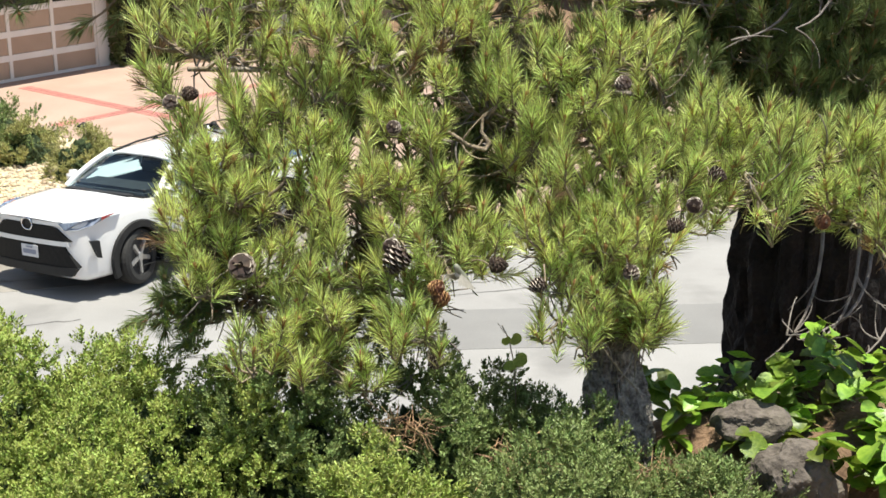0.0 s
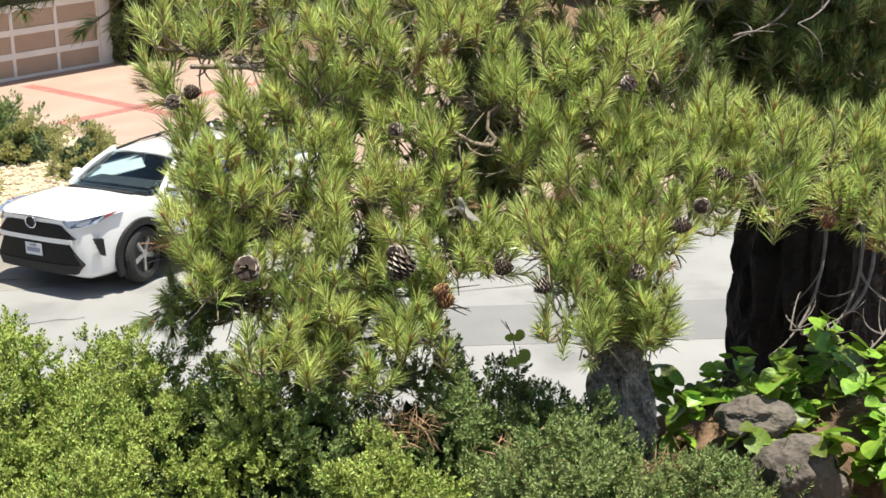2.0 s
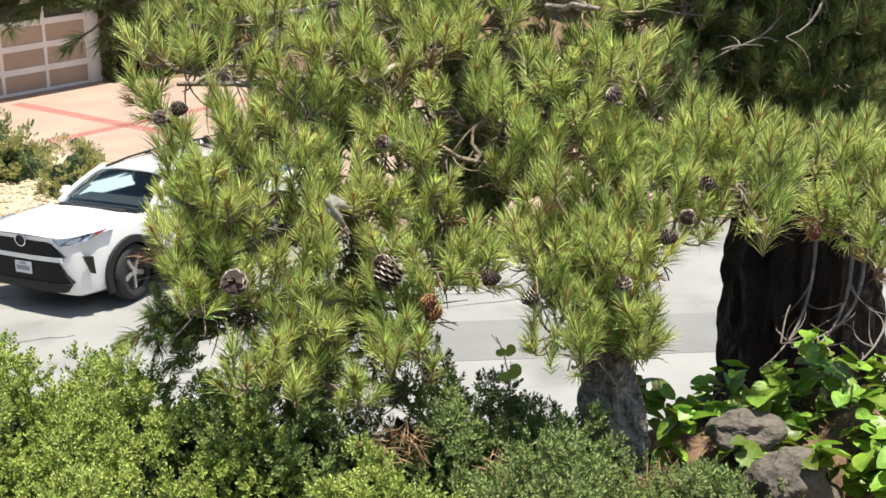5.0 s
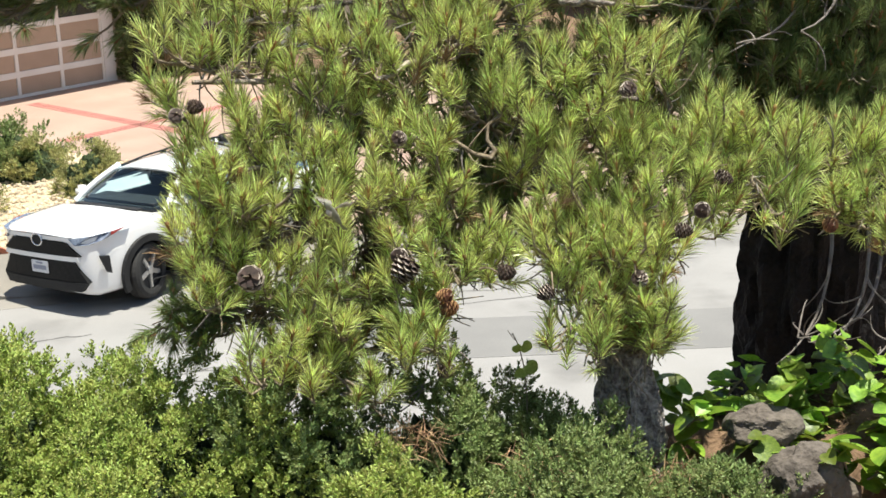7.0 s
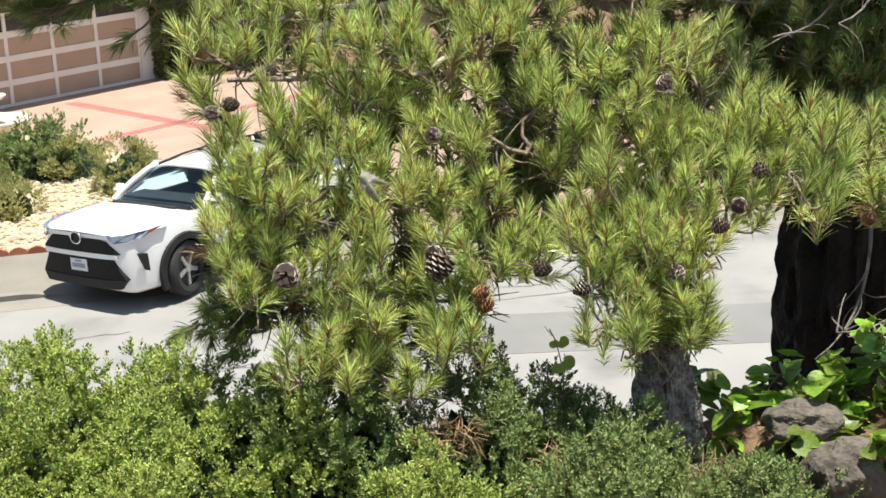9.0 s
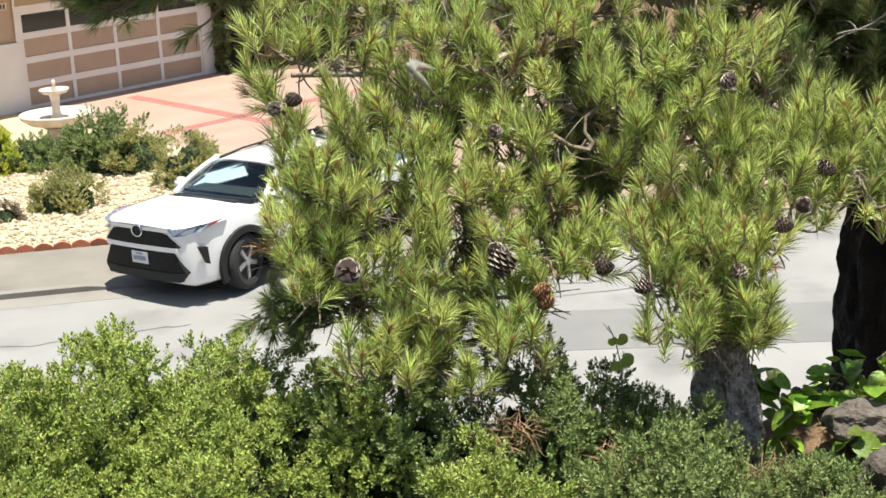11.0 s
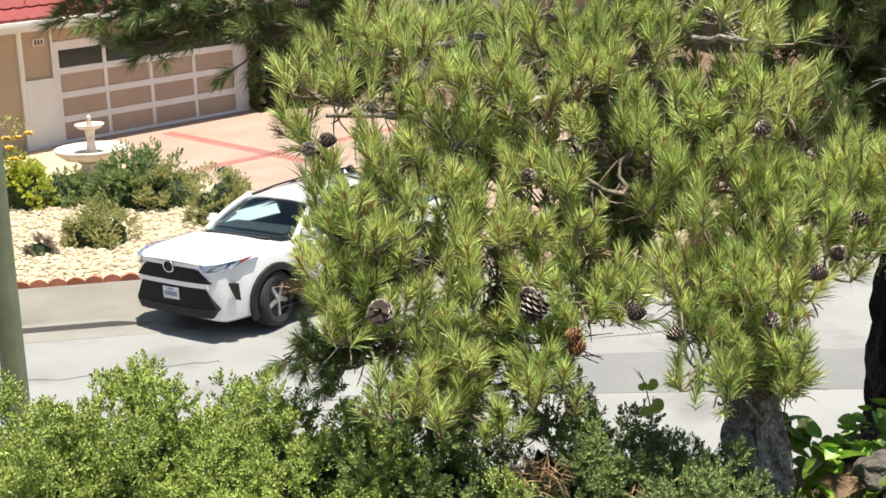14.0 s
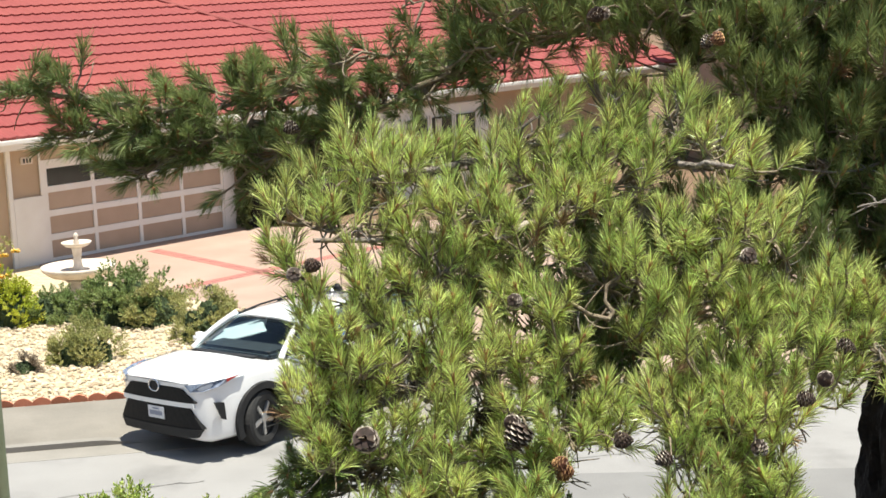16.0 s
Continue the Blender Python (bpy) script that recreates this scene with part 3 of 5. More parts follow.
# ---- the parked car: x forward from the front bumper, y to its left ----
def build_car():
    car = tagged(put("car", None, m=pose(-3.341, 19.223, 0.0, 0, 0, 228.5) @ pose(0, 0, 0, 2)), "white compact sport utility car with black wheel-arch trim", "car")
    # along the car: distance from the nose, half width, height of sill, belt and upper edge
    S = [0.0, 0.03, 0.075, 0.18, 0.4, 0.7, 1.07, 1.2, 1.7, 2.4, 3.4, 4.1, 4.45, 4.6]
    WID = [0.52, 0.66, 0.765, 0.84, 0.89, 0.915, 0.92, 0.925, 0.925, 0.925, 0.925, 0.91, 0.86, 0.76]
    SILL = [0.36, 0.30, 0.25, 0.22, 0.22, 0.22, 0.23, 0.24, 0.25, 0.25, 0.25, 0.26, 0.32, 0.45]
    TOP = [0.93, 0.965, 0.995, 1.025, 1.045, 1.06, 1.07, 1.0, 0.995, 1.0, 1.01, 1.03, 1.01, 0.97]
    BELT = [0.79, 0.82, 0.86, 0.91, 0.95, 0.97, 0.98, 0.98, 0.98, 0.985, 1.0, 1.02, 1.0, 0.9]
    at = lambda arr, d: float(np.interp(d, S, arr))
    ds = [0.0, 0.015, 0.03] + [0.05 + 0.0404 * i for i in range(112)] + [4.585, 4.6]
    verts, faces, wells = [], [], ((0.925, 0.36), (3.615, 0.36))
    for d in ds:
        w, lo, hi, be = at(WID, d), at(SILL, d), at(TOP, d), at(BELT, d)
        half = [(0.0, lo), (w * 0.55, lo), (w * 0.9, lo), (w * 0.975, lo + 0.05)]
        half += [(w * (0.975 + 0.025 * math.sin(math.pi * (i / 12))), lo + 0.05 + (be - lo - 0.05) * i / 12) for i in range(1, 13)]
        half += [(w * 0.955, be + (hi - be) * 0.45), (w * 0.90, be + (hi - be) * 0.75), (w * 0.78, be + (hi - be) * 0.95), (w * 0.5, hi), (w * 0.25, hi + 0.008), (0.0, hi + 0.01)]
        full = [(y, z) for y, z in half] + [(-y, z) for y, z in half[-2:0:-1]]
        verts += [(-d, y, z) for y, z in full]
    m = len(full)
    for i in range(len(ds) - 1):
        for k in range(m):
            q = (k + 1) % m
            f = (i * m + k, i * m + q, (i + 1) * m + q, (i + 1) * m + k)
            c = sum((Vector(verts[j]) for j in f), Vector()) / 4
            if abs(c.y) > 0.4 and any((c.x + x) ** 2 + (c.z - z) ** 2 < 0.41 ** 2 for x, z in wells):
                continue
            faces.append(f)
    faces += [tuple(range(m)), tuple(range((len(ds) - 1) * m, len(ds) * m))[::-1]]
    body = put("body", mesh_of("body", verts, faces, M_CAR, True), car)
    # cabin: pillars, glass and roof
    corners = lambda side: [(-1.34, 0.845 * side, 1.02), (-1.96, 0.61 * side, 1.405), (-3.75, 0.60 * side, 1.445), (-4.42, 0.72 * side, 1.02)]
    bm = bmesh.new()
    ny, nx = 12, 26
    grid = []
    for i in range(nx + 1):
        x = -1.90 - 2.03 * i / nx
        crown = 1.385 + 0.095 * math.sin(math.pi * min(1, (i + 2) / nx) ** 0.7)
        grid.append([bm.verts.new((x - 0.06 * (1 - abs(2 * j / ny - 1) ** 2) * (1 - i / nx) * -1, (2 * j / ny - 1) * 0.62, crown - 0.09 * abs(2 * j / ny - 1) ** 4)) for j in range(ny + 1)])
    for i in range(nx):
        for j in range(ny):
            bm.faces.new((grid[i][j], grid[i][j + 1], grid[i + 1][j + 1], grid[i + 1][j]))
    roof = part("roof", bm, M_CAR, car, smooth=True)
    sol = roof.modifiers.new("thick", "SOLIDIFY")
    sol.thickness = 0.03
    for side in (1, -1):
        s = Soup()
        s.tube([(-2.0, 0.60 * side, 1.395), (-2.4, 0.60 * side, 1.44), (-3.1, 0.60 * side, 1.465), (-3.85, 0.60 * side, 1.435)], [0.014] * 4, 8)
        put("roof_rail", s.mesh("roof_rail", M_BLACK, True), car)
        c = corners(side)
        s = Soup()
        s.tube(bend(c[0], (-1.62, 0.745 * side, 1.26), c[1], 7), [0.045, 0.042, 0.04, 0.04, 0.04, 0.04, 0.05], 8)
        put("pillar", s.mesh("pillar", M_CAR, True), car)
        for x0, x1 in (((-2.72, 0.82, 1.0), (-2.78, 0.60, 1.43)), ((-3.62, 0.82, 1.0), (-3.6, 0.6, 1.43)), ((-4.35, 0.78, 1.0), (-3.9, 0.6, 1.43))):
            s = Soup()
            s.tube([(x0[0], x0[1] * side, x0[2]), (x1[0], x1[1] * side, x1[2])], [0.05, 0.05], 8)
            put("pillar", s.mesh("pillar", M_BLACK, True), car)
        bm = bmesh.new()
        v = [bm.verts.new(p) for p in ((-1.42, 0.845 * side, 1.0), (-2.02, 0.635 * side, 1.40), (-3.9, 0.635 * side, 1.435), (-4.3, 0.82 * side, 1.0))]
        bm.faces.new(v)
        w = part("side_window", bm, M_CARGLASS, car)
        w.visible_shadow = False
    # windscreen, bowed across
    bm = bmesh.new()
    rows = []
    for i in range(9):
        t = i / 8
        y = 0.83 + (0.60 - 0.83) * t
        rows.append([bm.verts.new((-1.13 - 0.77 * t - 0.02 * math.sin(math.pi * t) - (0.20 - 0.13 * t) * abs(2 * j / 12 - 1) ** 2, (2 * j / 12 - 1) * y, 1.06 - 0.03 * (1 - t) * abs(2 * j / 12 - 1) ** 2 + 0.355 * t)) for j in range(13)])
    for a, b in zip(rows, rows[1:]):
        for j in range(12):
            bm.faces.new((a[j], a[j + 1], b[j + 1], b[j]))
    ws = part("windscreen", bm, M_CARGLASS, car, "tinted windscreen", smooth=True)
    ws.visible_shadow = False
    part("headliner", boxed(-3.8, -2.0, -0.56, 0.56, 1.36, 1.38, 0.005), M_SEAT, car)
    part("cabin_floor", boxed(-4.2, -1.3, -0.66, 0.66, 1.02, 1.03, 0.002), M_SEAT, car)
    part("cowl", boxed(-1.20, -1.09, -0.60, 0.60, 1.05, 1.075, 0.01), M_BLACK, car)
    part("dashboard", boxed(-1.75, -1.3, -0.68, 0.68, 0.9, 1.10, 0.04), M_SEAT, car)
    for side in (1, -1):
        seat = part("seat", boxed(-2.65, -2.42, 0.36 * side - 0.25, 0.36 * side + 0.25, 0.6, 1.22, 0.06), M_SEAT, car)
        part("headrest", boxed(-2.62, -2.5, 0.36 * side - 0.13, 0.36 * side + 0.13, 1.21, 1.34, 0.05), M_SEAT, seat)
        # door mirror
        mir = part("door_mirror", boxed(-1.62, -1.46, 0.93 * side - 0.10, 0.93 * side + 0.10, 1.03, 1.19, 0.05), M_CAR, car, smooth=True)
        part("arm", boxed(-1.56, -1.48, min(0.84 * side, 0.70 * side), max(0.84 * side, 0.70 * side), 1.03, 1.08, 0.01), M_BLACK, mir)
    # front: grilles, bumper, lamps
    def plate_on_nose(name, pts, x, thick, material, parent, label="", bow=0.045):
        """A panel over the nose: outline in (y, z), bowed back towards the sides."""
        bm = bmesh.new()
        bk = lambda y: x - bow * (abs(y) / 0.72) ** 3
        a = [bm.verts.new((bk(y), y, z)) for y, z in pts]
        b = [bm.verts.new((bk(y) - thick, y, z)) for y, z in pts]
        n = len(pts)
        for i in range(n):
            j = (i + 1) % n
            bm.faces.new((a[i], b[i], b[j], a[j]))
        h = n // 2
        for src, flip in ((a, 0), (b, 1)):
            for i in range(h - 1):
                f = (src[i], src[i + 1], src[n - 2 - i], src[n - 1 - i])
                bm.faces.new(f[::-1] if flip else f)
        return part(name, bm, material, parent, label)

    def outline(top, bottom, wt, wb, n=12, sag=0.0):
        up = [(wt * (2 * i / n - 1), top - sag * (2 * i / n - 1) ** 2) for i in range(n + 1)]
        dn = [(wb * (2 * i / n - 1), bottom) for i in range(n + 1)]
        return up + dn[::-1]

    plate_on_nose("upper_grille", outline(0.915, 0.735, 0.50, 0.70, sag=0.02), 0.034, 0.06, M_MESH, car, "black mesh upper grille")
    plate_on_nose("grille_bar", outline(0.732, 0.675, 0.665, 0.68), 0.042, 0.07, M_CAR, car, "white bar between the grilles")
    plate_on_nose("lower_grille", outline(0.673, 0.41, 0.60, 0.78, sag=0.01), 0.036, 0.07, M_MESH, car, "black lower grille")
    plate_on_nose("skid_plate", outline(0.408, 0.30, 0.76, 0.68), 0.046, 0.09, M_BLACK, car, "dark grey front skid trim")
    plate_on_nose("hood_edge", outline(0.985, 0.918, 0.62, 0.60, sag=0.02), 0.026, 0.06, M_CAR, car)
    plate_on_nose("bonnet_seam", outline(0.978, 0.970, 0.60, 0.60, sag=0.012), 0.031, 0.02, M_BLACK, car, "dark gap under the bonnet's edge")
    plate = part("number_plate", boxed(0.038, 0.051, -0.152, 0.152, 0.49, 0.642, 0.003), M_PLATE, car, "pale number plate with blue bars")
    part("bar", boxed(0.050, 0.054, -0.12, 0.12, 0.53, 0.585), M_INK, plate)
    part("bar", boxed(0.050, 0.054, -0.06, 0.06, 0.605, 0.625), M_INK, plate)
    ring = Soup()
    ring.tube([(0.046, 0.095 * math.cos(a), 0.91 + 0.075 * math.sin(a)) for a in [2 * math.pi * i / 20 for i in range(21)]], [0.011] * 21, 6)
    em = put("badge", ring.mesh("badge", M_CHROME, True), car, label="round chrome badge on the grille")
    part("badge_disc", boxed(0.030, 0.042, -0.078, 0.078, 0.85, 0.96, 0.02), M_BLACK, em)
    for side in (1, -1):
        bm = bmesh.new()
        pts = [(-0.02, 0.56, 0.955), (-0.04, 0.64, 0.875), (-0.12, 0.77, 0.875), (-0.28, 0.885, 0.915), (-0.62, 0.935, 1.015), (-0.40, 0.918, 1.0), (-0.14, 0.79, 0.98)]
        a = [bm.verts.new((x + 0.045, y * side, z)) for x, y, z in pts]
        b = [bm.verts.new((x - 0.06, y * side * 0.96, z)) for x, y, z in pts]
        n = len(a)
        bm.faces.new(a)
        for i in range(n):
            bm.faces.new((a[i], b[i], b[(i + 1) % n], a[(i + 1) % n]))
        hl = part("headlamp", bm, M_LAMPGLASS, car, "clear wedge-shaped headlamp")
        bm = bmesh.new()
        v = [bm.verts.new((x + 0.052, (y + 0.006) * side, z)) for x, y, z in ((-0.40, 0.912, 0.955), (-0.62, 0.938, 1.016), (-0.40, 0.922, 1.002))]
        bm.faces.new(v)
        part("marker_lens", bm, M_REDLENS, hl, "red marker at the lamp's tip")
        bm = bmesh.new()
        v = [bm.verts.new((x, y * side, z)) for x, y, z in ((-0.16, 0.862, 0.74), (-0.28, 0.893, 0.72), (-0.24, 0.885, 0.52), (-0.29, 0.898, 0.50))]
        bm.faces.new((v[0], v[1], v[3], v[2]))
        vent = part("bumper_vent", bm, M_BLACK, car, "black slot in the front bumper")
        vent.modifiers.new("thick", "SOLIDIFY").thickness = 0.05
        # wheels and their arches
        for x in (-0.925, -3.615):
            arch = Soup()
            n = 22
            vs, fs = [], []
            for i in range(n + 1):
                a = math.radians(-22 + 224 * i / n)
                for r, y in ((0.385, 0.86), (0.385, 0.945), (0.47, 0.945), (0.48, 0.90)):
                    vs.append((x + r * math.cos(a), y * side, 0.36 + r * math.sin(a)))
            for i in range(n):
                for k in range(4):
                    fs.append((i * 4 + k, i * 4 + (k + 1) % 4, i * 4 + 4 + (k + 1) % 4, i * 4 + 4 + k))
            arch.add(vs, fs)
            put("wheel_arch", arch.mesh("wheel_arch", M_BLACK), car, label="black plastic wheel-arch trim")
            well = Soup()
            vs, fs = [], []
            for i in range(25):
                a = 2 * math.pi * i / 24
                vs += [(x + 0.43 * math.cos(a), 0.90 * side, 0.36 + max(-0.13, 0.43 * math.sin(a))), (x + 0.43 * math.cos(a), 0.5 * side, 0.36 + max(-0.13, 0.43 * math.sin(a)))]
            for i in range(24):
                fs.append((i * 2, i * 2 + 1, i * 2 + 3, i * 2 + 2))
            fs.append(tuple(range(1, 49, 2)))
            well.add(vs, fs)
            put("wheel_well", well.mesh("wheel_well", M_BLACK), car)
            steer = 14 if x > -2 else 0
            base = pose(x, 0.81 * side, 0.36, 0, 0, steer) @ pose(0, 0, 0, -90 * side)
            wh = part("wheel", turned([(0.20, -0.10), (0.3, -0.11), (0.345, -0.09), (0.36, -0.05), (0.36, 0.05), (0.345, 0.09), (0.30, 0.11), (0.235, 0.10), (0.232, 0.06)], 36), M_TYRE, car, "black tyre on alloy rim", m=base)
            rim = bmesh.new()
            for i in range(5):
                q = box(bmesh.new(), -0.03, 0.03, 0.03, 0.225, 0.05, 0.085, 0.01)
                bmesh.ops.rotate(q, verts=q.verts, matrix=Matrix.Rotation(2 * math.pi * i / 5, 3, "Z"))
                me = bpy.data.meshes.new("tmp")
                q.to_mesh(me)
                q.free()
                rim.from_mesh(me)
                bpy.data.meshes.remove(me)
            h = turned([(0.06, 0.05), (0.06, 0.09), (0.04, 0.095)], 16)
            me = bpy.data.meshes.new("tmp")
            h.to_mesh(me)
            h.free()
            rim.from_mesh(me)
            bpy.data.meshes.remove(me)
            part("rim", rim, M_ALLOY, wh)
    part("sill_trim", boxed(-3.2, -1.36, 0.905, 0.945, 0.25, 0.40, 0.015), M_BLACK, car)
    part("sill_trim", boxed(-3.2, -1.36, -0.945, -0.905, 0.25, 0.40, 0.015), M_BLACK, car)
    part("door_seam", boxed(-1.375, -1.365, 0.918, 0.929, 0.42, 0.98), M_BLACK, car)
    part("underbody", boxed(-4.4, -0.15, -0.48, 0.48, 0.2, 0.34, 0.02), M_BLACK, car)


build_car()


# ---- pines ----
def tuft(s, p, d, size, needles, bud=None):
    """A shoot's brush of needles: narrow blades set along the shoot and leaning forward along it."""
    a = d.cross(rand_dir()).normalized()
    b = d.cross(a)
    for i in range(needles):
        t = random.random() ** 0.8
        w = i * 2.39996 + random.uniform(-0.3, 0.3)
        out = a * math.cos(w) + b * math.sin(w)
        k = math.radians(random.uniform(5, 26) + 34 * (1 - t))
        nd = d * math.cos(k) + out * math.sin(k)
        base = p + d * (size * 0.95 * t)
        ln = size * random.uniform(0.7, 1.05)
        side = nd.cross(rand_dir()).normalized() * random.uniform(0.0009, 0.0015)
        mid = base + nd * ln * 0.55 + Vector((0, 0, 0.003))
        tip = base + nd * ln + Vector((0, 0, -0.003))
        s.add([base - side, base + side, mid + side, mid - side, tip], [(0, 1, 2, 3), (3, 2, 4)])
    if bud is not None:
        bud.tube([p + d * size * 0.6, p + d * size * 0.95, p + d * size * 1.05, p + d * size * 1.15], [0.0045, 0.006, 0.008, 0.003], 5)


CONES = {}


def cone_mesh(kind):
    """An open pine cone about 9 cm long, stalk end at the origin, pointing down -z."""
    if kind in CONES:
        return CONES[kind]
    random.seed(8)
    s, t = Soup(), Soup()
    n, L = 58, 0.088
    core = Soup()
    core.tube([(0, 0, -L * q) for q in (0, 0.2, 0.5, 0.8, 1)], [0.008, 0.014, 0.015, 0.01, 0.003], 8)
    verts, faces, tips = list(core.v), list(core.f), []
    for i in range(n):
        q = (i + 0.5) / n
        r = 0.034 * math.sin(math.pi * min(1, 0.16 + 0.84 * q) ** 0.85) ** 0.7 + 0.004
        a = i * 2.39996
        out = Vector((math.cos(a), math.sin(a), 0))
        side = Vector((-math.sin(a), math.cos(a), 0))
        c = Vector((0, 0, -L * q))
        rise = Vector((0, 0, -0.012 + 0.016 * (1 - q)))
        w = 0.0105 * (0.55 + r / 0.05)
        tip = c + out * r - rise * 0.4
        pts = [c + out * r * 0.3 - side * w * 0.4, c + out * r * 0.3 + side * w * 0.4, tip + side * w, tip - side * w,
               tip + out * 0.005 + Vector((0, 0, -0.004)), tip + Vector((0, 0, -0.011)) - out * 0.006]
        o = len(verts)
        verts += pts
        faces += [(o, o + 1, o + 2, o + 3), (o, o + 3, o + 5), (o + 1, o + 5, o + 2)]
        tips.append(len(faces))
        faces += [(o + 3, o + 2, o + 4), (o + 3, o + 4, o + 2 + 3), (o + 4, o + 2, o + 5)]
    me = mesh_of("cone", verts, faces, (M_CONE_RUST if kind == "rusty" else M_CONE, M_BUD if kind == "rusty" else M_CONE_TIP))
    ts = set(tips)
    for p in me.polygons:
        p.material_index = 1 if p.index in ts else 0
    CONES[kind] = me
    return me


SWAY = []


def bough(tree, root, tip, spread, tufts, seed, cones=(), size=0.112, needles=115, rise=0.35, dark=False, thick=0.011, sag=0.06, twigs=9, gain=1.0, start=0.3, dead=0.0):
    """A limb from the stem to tip with side twigs, each ending in a brush of needles. cones: places in the world and kinds."""
    random.seed(seed)
    root, tip = Vector(root), Vector(tip)
    axis = tip - root
    mid = root + axis * 0.55 + Vector((0, 0, sag))
    wood, green, buds, dry = Soup(), Soup(), Soup(), Soup()
    line = lambda t: root * (1 - t) ** 2 + mid * 2 * t * (1 - t) + tip * t * t
    pts = [line(i / 8) - root + (rand_dir() * 0.025 if 0 < i < 8 else Vector()) for i in range(9)]
    wood.tube(pts, [thick * (1 - 0.72 * i / 8) for i in range(9)], 7)
    ahead = axis.normalized()
    for k in range(tufts):
        t = start + (1 - start) * (k + random.random()) / tufts
        o = line(t) - root
        off = rand_dir()
        off.z = off.z * 0.9 + 0.05
        off = off * spread * random.uniform(0.35, 1.0) * (1.15 - 0.45 * t)
        end = o + off + ahead * random.uniform(0.0, 0.09)
        d = (ahead * 0.22 + off.normalized() * 0.32 + Vector((0, -0.15, rise + 0.55)) + rand_dir() * 0.28).normalized()
        wood.tube(bend(o, o + off * 0.55 + ahead * 0.03 - Vector((0, 0, 0.015)), end, 4), [0.006, 0.005, 0.0045, 0.004], 5)
        wood.tube([end, end + d * size * 0.95], [0.0044, 0.003], 4)
        tuft(green, end, d, size * random.uniform(0.75, 1.15), int(needles * random.uniform(0.75, 1.1)), buds if random.random() < 0.75 else None)
        if random.random() < 0.35:
            tuft(dry if random.random() < 0.16 else green, end - d * 0.05, (d + rand_dir() * 0.8).normalized(), size * 0.8, int(needles * 0.45))
    for k in range(twigs):
        o = line(random.uniform(0.1, 0.75)) - root
        e = o + rand_dir() * random.uniform(0.08, 0.2) - Vector((0, 0, 0.03))
        wood.tube(bend(o, (o + e) / 2 + rand_dir() * 0.04, e, 5), [0.004, 0.0035, 0.003, 0.0025, 0.0015], 4)
    # leafless grey side twigs near the stem
    bare = Soup()
    for k in range(int(twigs * dead * 2)):
        o = line(random.uniform(0.25, 0.8)) - root
        e = o + rand_dir() * random.uniform(0.07, 0.16) + ahead * 0.05
        bare.tube(bend(o, (o + e) / 2 + rand_dir() * 0.05, e, 6), [0.0045, 0.004, 0.0035, 0.003, 0.0024, 0.0016], 5)
    b = put("bough", wood.mesh("bough", M_TWIG, True), tree, Matrix.Translation(root - tree.matrix_basis.translation))
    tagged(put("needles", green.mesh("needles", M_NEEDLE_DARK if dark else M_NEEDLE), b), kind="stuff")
    if bare.v:
        tagged(put("dead_twig", bare.mesh("dead_twig", M_DEAD, True), b), "bare grey dead twig", kind="stuff")
    if dry.v:
        tagged(put("dry_needles", dry.mesh("dry_needles", M_LITTER), b), "rust-brown dry needles", kind="stuff")
    if buds.v:
        tagged(put("shoot_tip", buds.mesh("shoot_tip", M_BUD), b), "reddish-brown shoot tip", kind="stuff")
    for place, kind in cones:
        c = Vector(place) - root
        q = Euler((radians(random.uniform(35, 95)), 0, random.uniform(-2.6, 2.6))).to_matrix().to_4x4()
        near = min((line(i / 20) - root for i in range(21)), key=lambda v: (v - c).length)
        ob = put("cone", cone_mesh(kind), b, Matrix.Translation(c) @ q @ Matrix.Diagonal((*[random.uniform(0.58, 0.72) * (1.7 if kind == 'large' else 1.0)] * 3, 1)) , {"rusty": "rust-brown open pine cone", "pale": "weathered grey pine cone"}.get(kind, "dark brown open pine cone"))
        stalk = Soup()
        if (near - c).length > 0.08:
            near = c + (near - c).normalized() * 0.06 + Vector((0, 0.02, 0.01))
        stalk.tube(bend(near, (near + c) / 2 + Vector((0, 0, 0.02)), c, 4), [0.0036, 0.003, 0.0028, 0.0026], 5)
        put("cone_stalk", stalk.mesh("cone_stalk", M_TWIG), b)
    SWAY.append((b, axis, gain, seed))
    return b


